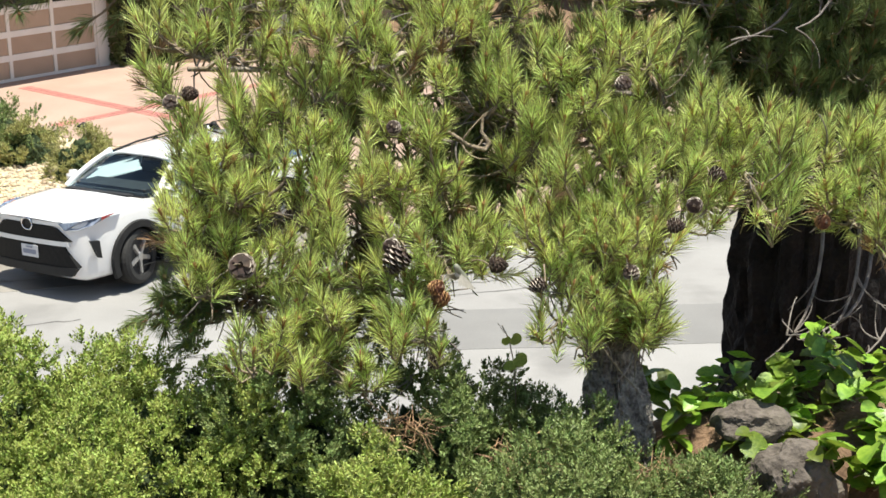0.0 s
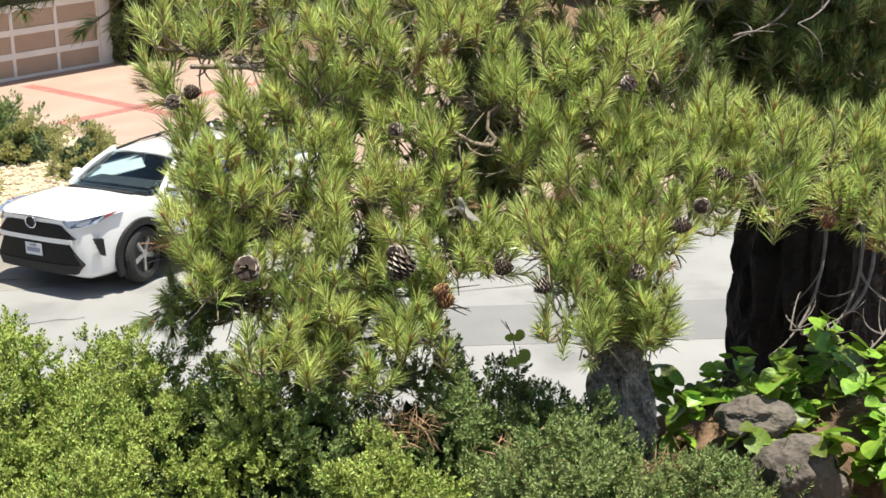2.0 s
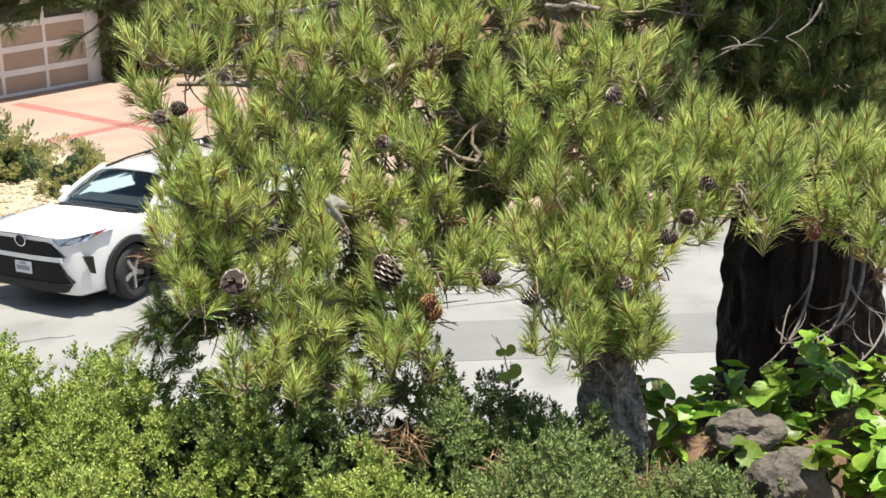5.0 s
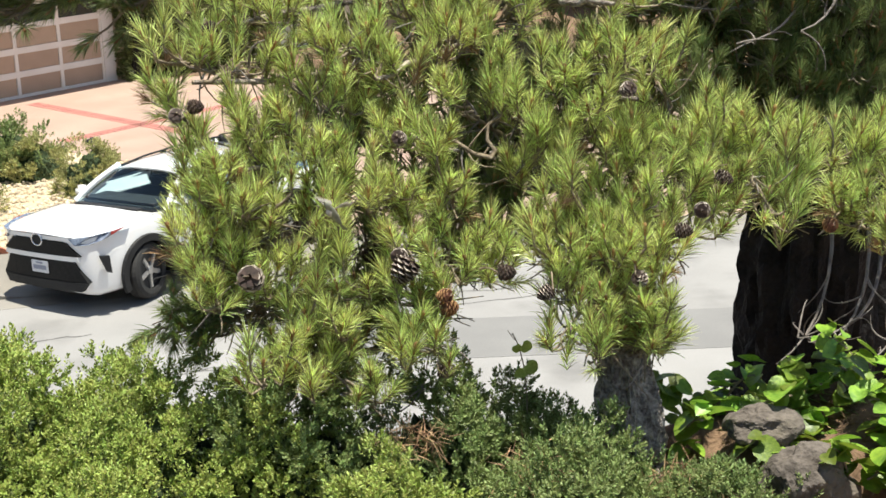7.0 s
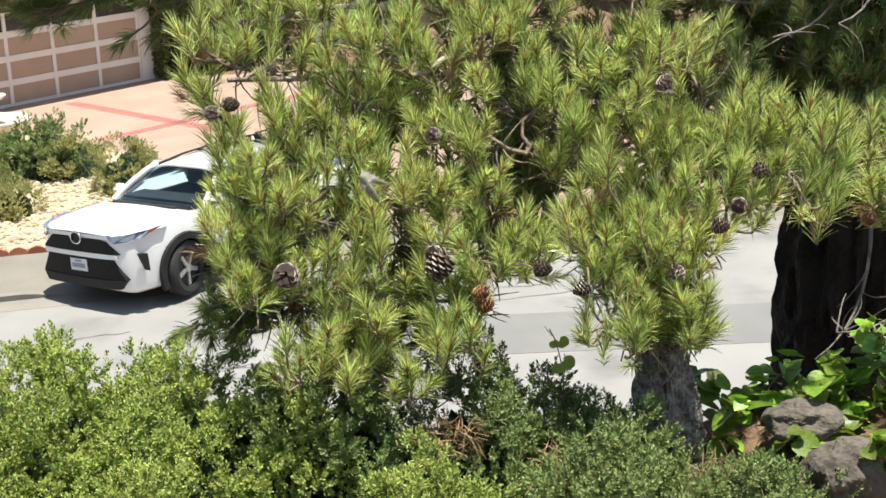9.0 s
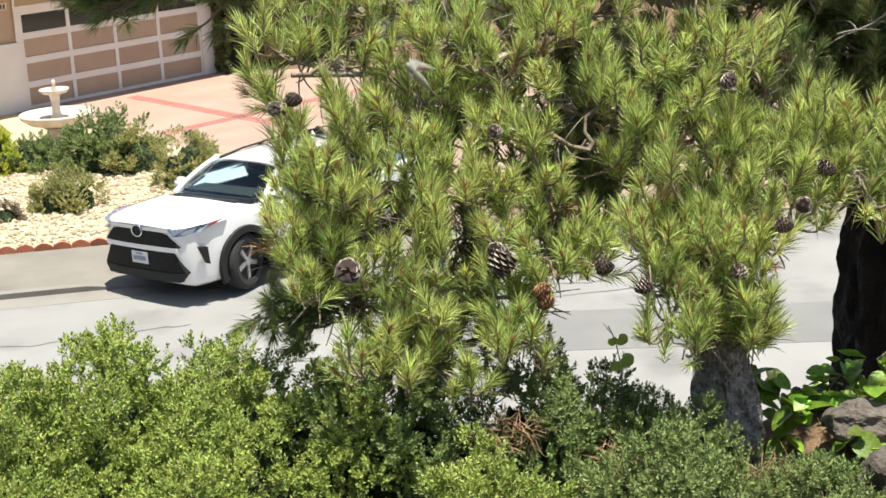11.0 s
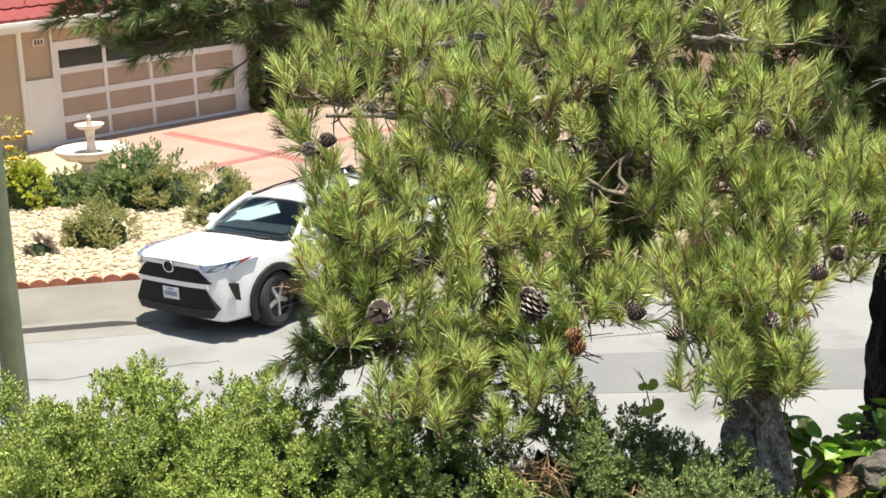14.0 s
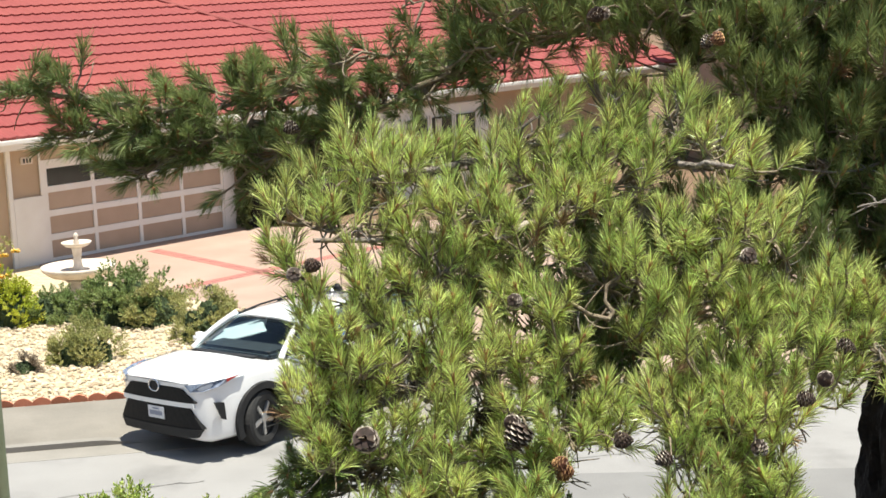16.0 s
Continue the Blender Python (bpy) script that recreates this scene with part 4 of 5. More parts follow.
def build_pine():
    tree = tagged(put("pine_tree", None, m=pose(1.1, 5.2, 3.2)), "young pine with bright green needle tufts and many cones", "pine tree")
    # trunk with furrowed bark, rising out of the shrubs
    random.seed(2)
    pts = [(-0.085, -0.42, -0.1), (-0.085, -0.42, 0.40), (-0.085, -0.40, 0.66), (-0.08, -0.22, 0.92), (-0.10, 0.20, 1.2), (-0.22, 0.48, 1.5), (-0.32, 0.52, 1.9), (-0.36, 0.5, 2.1), (-0.40, 0.48, 2.2)]
    rad = [0.15, 0.118, 0.095, 0.078, 0.06, 0.04, 0.026, 0.014, 0.006]
    verts, faces, n, m = [], [], 84, 170
    for i in range(m):
        u = i / (m - 1) * (len(pts) - 1)
        k = min(int(u), len(pts) - 2)
        c = Vector(pts[k]).lerp(Vector(pts[k + 1]), u - k)
        r = rad[k] + (rad[k + 1] - rad[k]) * (u - k)
        for j in range(n):
            a = 2 * math.pi * j / n
            g = noise.noise((math.cos(a) * 4, math.sin(a) * 4, c.z * 5)) * 0.6 + abs(noise.noise((math.cos(a) * 7, math.sin(a) * 7, c.z * 9))) * 1.1 + noise.noise((math.cos(a) * 17, math.sin(a) * 17, c.z * 40)) * 0.35
            verts.append(c + Vector((math.cos(a), math.sin(a), 0)) * r * (0.95 + 0.36 * g))
    faces = [(i * n + j, i * n + (j + 1) % n, (i + 1) * n + (j + 1) % n, (i + 1) * n + j) for i in range(m - 1) for j in range(n)]
    put("trunk", mesh_of("trunk", verts, faces, M_BARK, False), tree, label="furrowed grey-brown bark")
    stem = [Vector(p) + Vector((1.1, 5.2, 3.2)) for p in pts]

    def on_stem(z):
        for p, q in zip(stem, stem[1:]):
            if z <= q.z:
                return p.lerp(q, max(0.0, (z - p.z) / (q.z - p.z)))
        return stem[-1]

    # ends of the limbs, limb by limb: west side, over the street, low skirts, middle, above the trunk, east side, top
    west = [(-0.40, 5.26, 5.08), (-0.43, 5.24, 4.96), (-0.33, 5.00, 4.65), (-0.36, 4.95, 4.53), (-0.36, 4.89, 4.44), (-0.26, 5.00, 4.73), (-0.20, 4.92, 4.62),
            (-0.25, 4.94, 4.46), (-0.30, 4.77, 4.36), (-0.16, 5.19, 4.76), (-0.19, 5.16, 4.86), (-0.36, 5.12, 4.72)]
    street = [(-0.09, 5.29, 5.06), (0.02, 5.25, 4.95), (0.09, 5.24, 5.08), (0.16, 5.22, 4.89), (0.25, 5.34, 5.02), (0.35, 5.23, 4.95), (-0.06, 5.19, 4.83), (0.02, 5.09, 4.71),
              (-0.09, 4.94, 4.64), (0.05, 5.02, 4.58), (0.15, 5.08, 4.71), (0.22, 4.96, 4.61), (0.30, 4.95, 4.66), (0.38, 5.00, 4.53), (0.10, 4.89, 4.48), (0.29, 4.93, 4.47)]
    skirts = [(-0.12, 4.87, 4.36), (-0.02, 4.79, 4.29), (-0.11, 4.74, 4.20), (0.03, 4.83, 4.41), (0.15, 4.87, 4.37), (0.46, 4.83, 4.40), (0.53, 4.92, 4.41), (0.32, 4.79, 4.26),
              (0.09, 4.67, 4.27), (-0.16, 4.58, 4.15), (-0.03, 4.58, 4.14), (0.10, 4.68, 4.12), (0.28, 4.64, 4.17), (0.38, 4.67, 4.17), (0.18, 4.55, 4.08), (0.61, 4.92, 4.39)]
    middle = [(0.40, 5.11, 4.77), (0.44, 5.02, 4.67), (0.51, 5.26, 5.04), (0.61, 5.32, 5.07), (0.54, 5.21, 4.90), (0.67, 5.31, 4.96),
              (0.73, 5.19, 4.84), (0.77, 5.11, 4.68), (0.73, 4.98, 4.48), (0.33, 5.15, 4.80)]
    above = [(0.83, 5.09, 4.66), (0.91, 5.16, 4.72), (0.81, 5.02, 4.55), (0.90, 4.98, 4.57), (1.01, 5.07, 4.66), (1.11, 5.19, 4.98), (1.23, 5.29, 4.96), (1.04, 5.28, 5.02), (0.89, 5.18, 4.94),
             (0.96, 5.08, 4.85), (1.08, 5.16, 4.75), (1.18, 5.13, 4.68), (1.21, 4.93, 4.61), (1.31, 5.14, 4.73), (1.39, 5.08, 4.76), (1.33, 4.96, 4.65), (1.14, 4.92, 4.56), (1.06, 5.00, 4.56)]
    trunkside = [(0.86, 4.93, 4.44), (0.77, 4.80, 4.45), (0.96, 4.86, 4.41), (1.04, 4.79, 4.43), (1.14, 4.92, 4.46), (0.97, 4.74, 4.31), (1.10, 4.81, 4.29), (0.92, 4.76, 4.21),
                 (0.78, 4.67, 4.19), (1.01, 4.74, 4.18), (1.10, 4.67, 4.23), (0.83, 4.58, 4.16), (1.03, 4.66, 4.16), (1.21, 4.82, 4.48), (0.81, 4.80, 4.35)]
    east = [(1.52, 5.03, 4.74), (1.46, 4.94, 4.55), (1.59, 4.97, 4.55), (1.59, 4.97, 4.66), (1.50, 4.83, 4.49), (1.83, 5.09, 4.66), (1.75, 4.91, 4.53), (1.93, 5.13, 4.69), (1.81, 4.94, 4.45),
            (1.90, 4.91, 4.53), (1.89, 4.82, 4.38), (1.45, 5.04, 4.67), (2.05, 4.99, 4.57), (1.99, 4.88, 4.44), (1.25, 4.90, 4.49), (1.34, 4.95, 4.53), (1.38, 5.00, 4.59)]
    top = [(0.49, 5.59, 5.34), (0.66, 5.66, 5.43), (0.78, 5.65, 5.30), (0.94, 5.62, 5.40), (1.02, 5.54, 5.28), (0.54, 5.52, 5.17), (0.67, 5.45, 5.21), (0.83, 5.44, 5.16), (-0.07, 5.60, 5.22),
           (0.03, 5.50, 5.19), (-0.27, 5.52, 5.22), (-0.17, 5.39, 5.19), (-0.34, 5.44, 5.14), (0.16, 5.51, 5.20), (0.27, 5.39, 5.18), (0.38, 5.48, 5.14), (1.17, 5.43, 5.17)]
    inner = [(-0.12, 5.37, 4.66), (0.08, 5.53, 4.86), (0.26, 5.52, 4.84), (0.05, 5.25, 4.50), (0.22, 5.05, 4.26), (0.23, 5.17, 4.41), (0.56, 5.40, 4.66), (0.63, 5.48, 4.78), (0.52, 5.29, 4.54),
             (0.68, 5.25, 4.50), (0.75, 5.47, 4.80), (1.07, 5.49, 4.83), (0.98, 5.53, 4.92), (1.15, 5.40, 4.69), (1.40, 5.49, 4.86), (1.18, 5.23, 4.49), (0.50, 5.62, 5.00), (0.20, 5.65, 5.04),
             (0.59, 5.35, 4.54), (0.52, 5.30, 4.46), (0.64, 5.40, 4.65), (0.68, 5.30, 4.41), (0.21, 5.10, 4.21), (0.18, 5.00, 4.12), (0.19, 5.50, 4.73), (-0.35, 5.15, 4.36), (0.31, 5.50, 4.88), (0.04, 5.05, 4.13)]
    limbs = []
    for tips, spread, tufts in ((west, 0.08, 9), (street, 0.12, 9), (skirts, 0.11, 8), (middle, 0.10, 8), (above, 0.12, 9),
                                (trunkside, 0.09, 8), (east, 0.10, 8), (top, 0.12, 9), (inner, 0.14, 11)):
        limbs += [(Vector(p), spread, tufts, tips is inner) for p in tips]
    cones = [((-0.27, 5.28, 5.17), "dark"), ((-0.40, 5.08, 4.93), "dark"), ((-0.36, 5.08, 4.95), "pale"), ((0.05, 5.34, 4.84), "dark"), ((-0.19, 4.76, 4.46), "large"),
             ((0.22, 5.02, 4.46), "dark"), ((0.18, 5.02, 4.45), "dark"), ((0.32, 4.76, 4.48), "large"), ((0.27, 4.76, 4.49), "dark"), ((0.40, 4.66, 4.35), "rusty"),
             ((0.43, 4.66, 4.38), "rusty"), ((0.38, 4.66, 4.15), "dark"), ((0.14, 4.94, 4.26), "dark"), ((0.59, 4.76, 4.42), "dark"), ((0.75, 4.66, 4.39), "dark"),
             ((1.14, 4.68, 4.55), "dark"), ((1.22, 4.66, 4.61), "dark"), ((1.01, 4.66, 4.42), "dark"), ((1.69, 4.80, 4.50), "rusty"), ((1.30, 4.80, 4.69), "pale"),
             ((1.08, 5.02, 4.95), "pale"), ((0.30, 5.00, 4.83), "pale"), ((-0.02, 5.08, 4.54), "pale"), ((0.65, 5.34, 5.72), "dark"), ((1.02, 5.34, 5.63), "rusty")]
    borne = collections.defaultdict(list)
    for place, kind in cones:
        k = min(range(len(limbs)), key=lambda i: (limbs[i][0] - Vector(place)).length)
        borne[k].append((place, kind))
    # main limbs: height on the stem, the bow of the limb, its end
    arms = []
    for z, bow, end in ((4.50, (0.62, 5.42, 4.62), (-0.10, 5.15, 4.06)), (4.55, (0.45, 5.40, 4.66), (-0.30, 5.12, 4.40)), (4.62, (0.60, 5.30, 4.60), (0.42, 5.08, 4.28)),
                        (4.75, (0.35, 5.45, 4.76), (-0.22, 5.12, 4.72)), (5.00, (0.30, 5.50, 4.95), (-0.34, 5.14, 5.02)), (5.05, (0.55, 5.45, 5.05), (0.25, 5.15, 5.00)),
                        (4.42, (1.45, 5.35, 4.72), (2.00, 5.15, 4.45)), (4.50, (1.20, 5.35, 4.66), (1.45, 5.05, 4.70)), (4.24, (1.02, 5.14, 4.32), (0.94, 4.98, 4.36)),
                        (5.15, (0.85, 5.45, 5.20), (1.05, 5.20, 5.20)), (4.80, (0.95, 5.40, 4.88), (1.10, 5.08, 4.90)), (4.70, (0.70, 5.40, 4.72), (0.62, 5.12, 4.72)),
                        (5.30, (0.30, 5.55, 5.22), (-0.20, 5.30, 5.18)), (4.20, (1.10, 5.20, 4.20), (1.14, 5.05, 4.12))):
        line = bend(on_stem(z), bow, end, 12)
        w = Soup()
        w.tube([p - tree.matrix_basis.translation + (rand_dir() * 0.012 if 0 < i < 11 else Vector()) for i, p in enumerate(line)], [0.020 - 0.0011 * i for i in range(12)], 9)
        put("limb", w.mesh("limb", M_BARK, True), tree)
        arms += line[2:]
    arms += [on_stem(4.5 + 0.12 * i) for i in range(13)]
    # old marks the inner limbs: darker needles paint in the shade inside the crown
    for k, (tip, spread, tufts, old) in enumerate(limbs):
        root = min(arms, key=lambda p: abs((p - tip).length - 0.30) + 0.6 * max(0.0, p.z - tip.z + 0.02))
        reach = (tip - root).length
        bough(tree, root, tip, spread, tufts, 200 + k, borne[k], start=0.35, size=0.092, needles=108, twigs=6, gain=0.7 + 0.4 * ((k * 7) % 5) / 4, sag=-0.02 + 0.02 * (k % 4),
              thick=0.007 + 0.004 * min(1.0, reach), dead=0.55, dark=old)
    # a long low twig, nearly bare, that trails out over the street
    for k, (tip, sag) in enumerate((((-0.52, 5.0, 4.25), -0.05), ((-0.44, 5.02, 4.30), -0.06), ((-0.40, 4.98, 4.20), -0.04), ((-0.30, 5.0, 4.27), 0.0))):
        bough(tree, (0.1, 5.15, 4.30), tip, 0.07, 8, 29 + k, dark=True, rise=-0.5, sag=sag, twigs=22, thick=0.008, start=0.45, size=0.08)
    # bare dead twigs under the green
    random.seed(77)
    for o, e in (((0.35, 4.9, 4.02), (0.18, 4.8, 4.03)), ((0.9, 5.0, 4.25), (0.74, 4.9, 4.34))):
        o, e = Vector(o) - Vector((1.1, 5.2, 3.2)), Vector(e) - Vector((1.1, 5.2, 3.2))
        d = Soup()
        for k in range(4):
            f = e + rand_dir() * 0.07
            d.tube(bend(o, (o + f) / 2 + rand_dir() * 0.06, f, 6), [0.0035, 0.003, 0.0028, 0.0025, 0.002, 0.0015], 5)
        put("dead_twig", d.mesh("dead_twig", M_DEAD), tree, label="bare grey dead twig")


def build_old_pine():
    tree = tagged(put("pine_tree", None, m=pose(2.17, 6.4, 1.9)), "tall old pine, trunk and boughs coloured dark for shade", "pine tree")
    verts, n, m = [], 90, 240
    for i in range(m):
        z = -0.4 + 8.2 * i / (m - 1)
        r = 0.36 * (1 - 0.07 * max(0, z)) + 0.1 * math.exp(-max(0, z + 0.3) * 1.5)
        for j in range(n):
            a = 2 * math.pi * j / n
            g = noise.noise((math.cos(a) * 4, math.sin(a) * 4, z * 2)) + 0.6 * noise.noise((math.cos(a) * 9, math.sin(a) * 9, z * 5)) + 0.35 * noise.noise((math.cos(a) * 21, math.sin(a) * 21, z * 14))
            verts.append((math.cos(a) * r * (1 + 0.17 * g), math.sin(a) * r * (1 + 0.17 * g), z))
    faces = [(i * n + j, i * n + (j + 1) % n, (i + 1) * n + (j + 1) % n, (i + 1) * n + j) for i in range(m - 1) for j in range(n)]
    put("trunk", mesh_of("trunk", verts, faces, M_BARK_DARK), tree, label="thick furrowed trunk with bark darkened for shade")
    # every bough here takes the darker needles, part of its shade in the colour
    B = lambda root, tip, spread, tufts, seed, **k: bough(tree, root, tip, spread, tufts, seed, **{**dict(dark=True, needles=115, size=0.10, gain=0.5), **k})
    # long bough that hangs across the view of the roof
    B((2.0, 6.3, 5.85), (0.10, 5.9, 5.55), 0.15, 64, 71, thick=0.028, rise=-0.25, size=0.088, start=0.35, twigs=16)
    B((0.75, 6.05, 5.68), (-0.62, 5.75, 5.18), 0.15, 100, 72, thick=0.018, rise=-0.25, size=0.088, cones=[((-0.45, 5.5, 5.37), "dark")], twigs=12, start=0.2)
    B((0.2, 5.95, 5.52), (-1.22, 5.65, 5.34), 0.13, 84, 73, thick=0.015, rise=-0.25, size=0.088, twigs=9)
    B((-0.5, 5.8, 5.35), (-1.0, 5.7, 5.20), 0.13, 56, 74, thick=0.01, rise=-0.25, size=0.088)
    B((0.3, 5.95, 5.55), (-0.42, 5.6, 5.56), 0.09, 20, 75, thick=0.01, rise=-0.25, size=0.088)
    for k, tip in enumerate(((1.05, 6.0, 5.62), (1.25, 5.95, 5.48), (0.95, 5.95, 5.46), (1.4, 5.95, 5.62))):
        B((2.05, 6.3, tip[2] + 0.15), tip, 0.18, 30, 160 + k, twigs=10)
    B((-0.9, 5.7, 5.42), (-1.58, 5.55, 5.52), 0.09, 28, 76, thick=0.01, rise=-0.25, size=0.088)
    # shaded boughs round the trunk
    for k, tip in enumerate(((1.15, 6.3, 5.55), (1.05, 6.2, 5.15), (1.55, 5.9, 5.35), (1.75, 5.8, 5.0), (2.3, 5.75, 5.3), (2.55, 5.8, 4.95), (1.35, 6.0, 4.85), (2.0, 5.7, 5.6),
                             (0.75, 6.3, 5.75), (0.55, 6.4, 4.75), (0.3, 6.3, 5.1), (1.55, 5.8, 5.7), (0.72, 6.2, 4.55), (0.62, 5.85, 4.62), (0.78, 5.9, 4.78), (0.56, 5.9, 4.48), (0.85, 6.0, 4.45))):
        B((2.1, 6.35, tip[2] + 0.1), tip, 0.22, 30, 80 + k, cones=[((1.04, 5.5, 5.62), "dark"), ((0.68, 5.6, 5.72), "dark")] if k == 11 else (), twigs=9)
    for k, tip in enumerate(((1.52, 5.9, 4.97), (1.74, 5.85, 5.0), (1.96, 5.9, 4.95), (2.16, 5.85, 4.99), (1.57, 5.95, 4.77), (1.9, 5.8, 4.76), (2.13, 5.8, 4.77), (2.35, 5.85, 4.85), (1.74, 5.8, 4.85),
                             (1.41, 5.95, 5.06), (2.27, 5.75, 4.62), (1.9, 5.75, 4.62), (1.62, 5.8, 4.66), (2.1, 5.7, 4.5))):
        B((2.15, 6.3, tip[2] + 0.05), tip, 0.17, 20, 300 + k, twigs=8, start=0.4)
    # boughs above the young pine
    for k, tip in enumerate(((0.18, 5.7, 5.59), (0.27, 5.65, 5.71), (0.47, 5.7, 5.66), (0.65, 5.7, 5.66), (0.85, 5.7, 5.67), (1.06, 5.7, 5.54), (1.26, 5.7, 5.61), (1.36, 5.7, 5.4),
                             (1.22, 5.7, 5.37), (1.53, 5.7, 5.23), (1.45, 5.7, 5.10), (-0.02, 5.7, 5.76), (1.7, 5.7, 5.45))):
        B((2.05, 6.3, tip[2] + 0.12), tip, 0.17, 36, 330 + k, twigs=8, start=0.45)
    # crown overhead, out of view, added to keep the trunk in the shade
    for k in range(12):
        a = k * 2.4
        r = 0.3 + 0.6 * ((k * 37) % 10) / 10
        z = 6.4 + 0.15 * k
        tip = (2.6 + r * math.cos(a), 6.55 + r * math.sin(a), z + 0.2)
        B((2.2, 6.4, z), tip, 0.42, 34, 110 + k, size=0.19, needles=60, gain=0.3)
    # bare dead branches in front of the trunk
    random.seed(9)
    base = Vector((2.17, 6.4, 1.9))
    for o, e in (((2.1, 6.05, 4.30), (1.72, 5.5, 3.78)), ((2.25, 6.05, 4.25), (1.88, 5.5, 3.82)), ((2.4, 6.0, 4.20), (2.05, 5.45, 3.78)), ((2.0, 6.1, 4.9), (1.75, 5.5, 4.45)), ((2.3, 6.0, 4.05), (1.8, 5.5, 3.88)),
                 ((2.0, 6.1, 5.3), (1.55, 5.5, 5.0)), ((2.1, 6.1, 5.4), (1.75, 5.4, 5.05)), ((1.9, 6.1, 5.2), (1.3, 5.6, 5.15))):
        o, e = Vector(o) - base, Vector(e) - base
        d = Soup()
        path = bend(o, (o + e) / 2 + Vector((0.12, -0.1, -0.16)), e, 9)
        d.tube(path, [0.009 - 0.0008 * i for i in range(9)], 6)
        for k in range(6):
            q = path[random.randint(3, 8)]
            f = q + rand_dir() * random.uniform(0.08, 0.2)
            d.tube(bend(q, (q + f) / 2 + rand_dir() * 0.06, f, 6), [0.004, 0.0035, 0.003, 0.0026, 0.002, 0.0015], 5)
        put("dead_branch", d.mesh("dead_branch", M_DEAD), tree, label="bare curling grey dead branch")


build_pine()
build_old_pine()


# ---- the near bank ----
def build_bank():
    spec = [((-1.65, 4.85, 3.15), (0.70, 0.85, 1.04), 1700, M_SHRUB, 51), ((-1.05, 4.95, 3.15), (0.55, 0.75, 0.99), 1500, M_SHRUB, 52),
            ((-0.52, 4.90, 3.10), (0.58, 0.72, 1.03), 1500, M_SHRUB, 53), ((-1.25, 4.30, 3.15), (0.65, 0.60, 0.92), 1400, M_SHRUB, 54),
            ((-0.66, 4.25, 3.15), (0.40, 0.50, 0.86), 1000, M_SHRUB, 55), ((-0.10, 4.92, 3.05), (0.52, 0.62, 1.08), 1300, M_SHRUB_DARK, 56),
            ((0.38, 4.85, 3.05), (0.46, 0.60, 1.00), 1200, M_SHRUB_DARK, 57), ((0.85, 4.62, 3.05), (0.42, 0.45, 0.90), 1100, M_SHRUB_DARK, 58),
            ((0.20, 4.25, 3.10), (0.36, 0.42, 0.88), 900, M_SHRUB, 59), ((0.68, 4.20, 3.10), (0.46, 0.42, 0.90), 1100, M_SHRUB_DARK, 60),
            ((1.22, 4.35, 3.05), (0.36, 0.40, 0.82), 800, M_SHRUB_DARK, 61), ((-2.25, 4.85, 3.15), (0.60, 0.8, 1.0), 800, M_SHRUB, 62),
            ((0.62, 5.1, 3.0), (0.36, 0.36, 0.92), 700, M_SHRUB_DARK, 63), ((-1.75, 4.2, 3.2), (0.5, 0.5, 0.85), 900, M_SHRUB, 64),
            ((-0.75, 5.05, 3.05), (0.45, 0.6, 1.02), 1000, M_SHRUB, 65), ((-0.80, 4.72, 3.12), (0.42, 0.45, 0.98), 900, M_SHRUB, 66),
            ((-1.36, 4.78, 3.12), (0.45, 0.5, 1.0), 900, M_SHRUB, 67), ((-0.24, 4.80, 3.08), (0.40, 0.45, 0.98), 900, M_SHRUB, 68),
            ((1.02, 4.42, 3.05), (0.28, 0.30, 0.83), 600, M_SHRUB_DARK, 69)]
    # shrubs under the pine get darker leaves, its shade put into their colour
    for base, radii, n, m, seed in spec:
        build_shrub(base, radii, int(n * 4.6), 0.0158, m, "dense evergreen shrub with small bright leaves" if m is M_SHRUB else "dense evergreen shrub, leaf colour darkened for the pine's shade",
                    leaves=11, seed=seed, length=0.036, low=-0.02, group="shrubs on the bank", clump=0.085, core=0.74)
    # rocks
    for name, place, r, seed in (("rock", (1.53, 4.52, 3.72), (0.16, 0.14, 0.15), 1), ("rock", (1.44, 4.72, 3.86), (0.13, 0.11, 0.07), 2), ("rock", (1.85, 4.85, 3.55), (0.2, 0.2, 0.2), 3)):
        bm = bmesh.new()
        bmesh.ops.create_icosphere(bm, subdivisions=5, radius=1)
        for v in bm.verts:
            d = v.co.normalized()
            k = 1 + 0.35 * noise.noise(d * 1.3 + Vector((seed * 7, 0, 0))) + 0.10 * noise.noise(d * 4 + Vector((seed, 0, 0))) + 0.03 * noise.noise(d * 14)
            k = min(k, 1.05)
            v.co = Vector((d.x * r[0], d.y * r[1], d.z * r[2])) * k
        tagged(part(name, bm, M_ROCK, m=Matrix.Translation(place)), "rough grey-brown boulder among ivy on the bank", "rock", "rocks on the bank")
    # a low heap of soil that carries rocks and ivy
    bm = bmesh.new()
    bmesh.ops.create_icosphere(bm, subdivisions=4, radius=1)
    for v in bm.verts:
        k = 1 + 0.15 * noise.noise(v.co * 3)
        v.co = Vector((v.co.x * 0.95 * k, v.co.y * 0.62 * k, v.co.z * 0.62 * k))
    tagged(part("soil_mound", bm, M_SOIL, m=pose(1.75, 4.98, 3.20), smooth=True), "brown soil mound under ivy and rocks", "soil mound", kind="structure")
    # dry needle litter
    random.seed(33)
    s = Soup()
    for _ in range(1500):
        x, y = random.uniform(0.9, 2.3), random.uniform(4.3, 5.1)
        k = 1 - ((x - 1.75) / 0.95) ** 2 - ((y - 5.05) / 0.62) ** 2
        z = max(3.2, 3.16 + 0.62 * math.sqrt(k) if k > 0 else 3.2) + random.uniform(0, 0.04)
        d = rand_dir()
        d.z *= 0.3
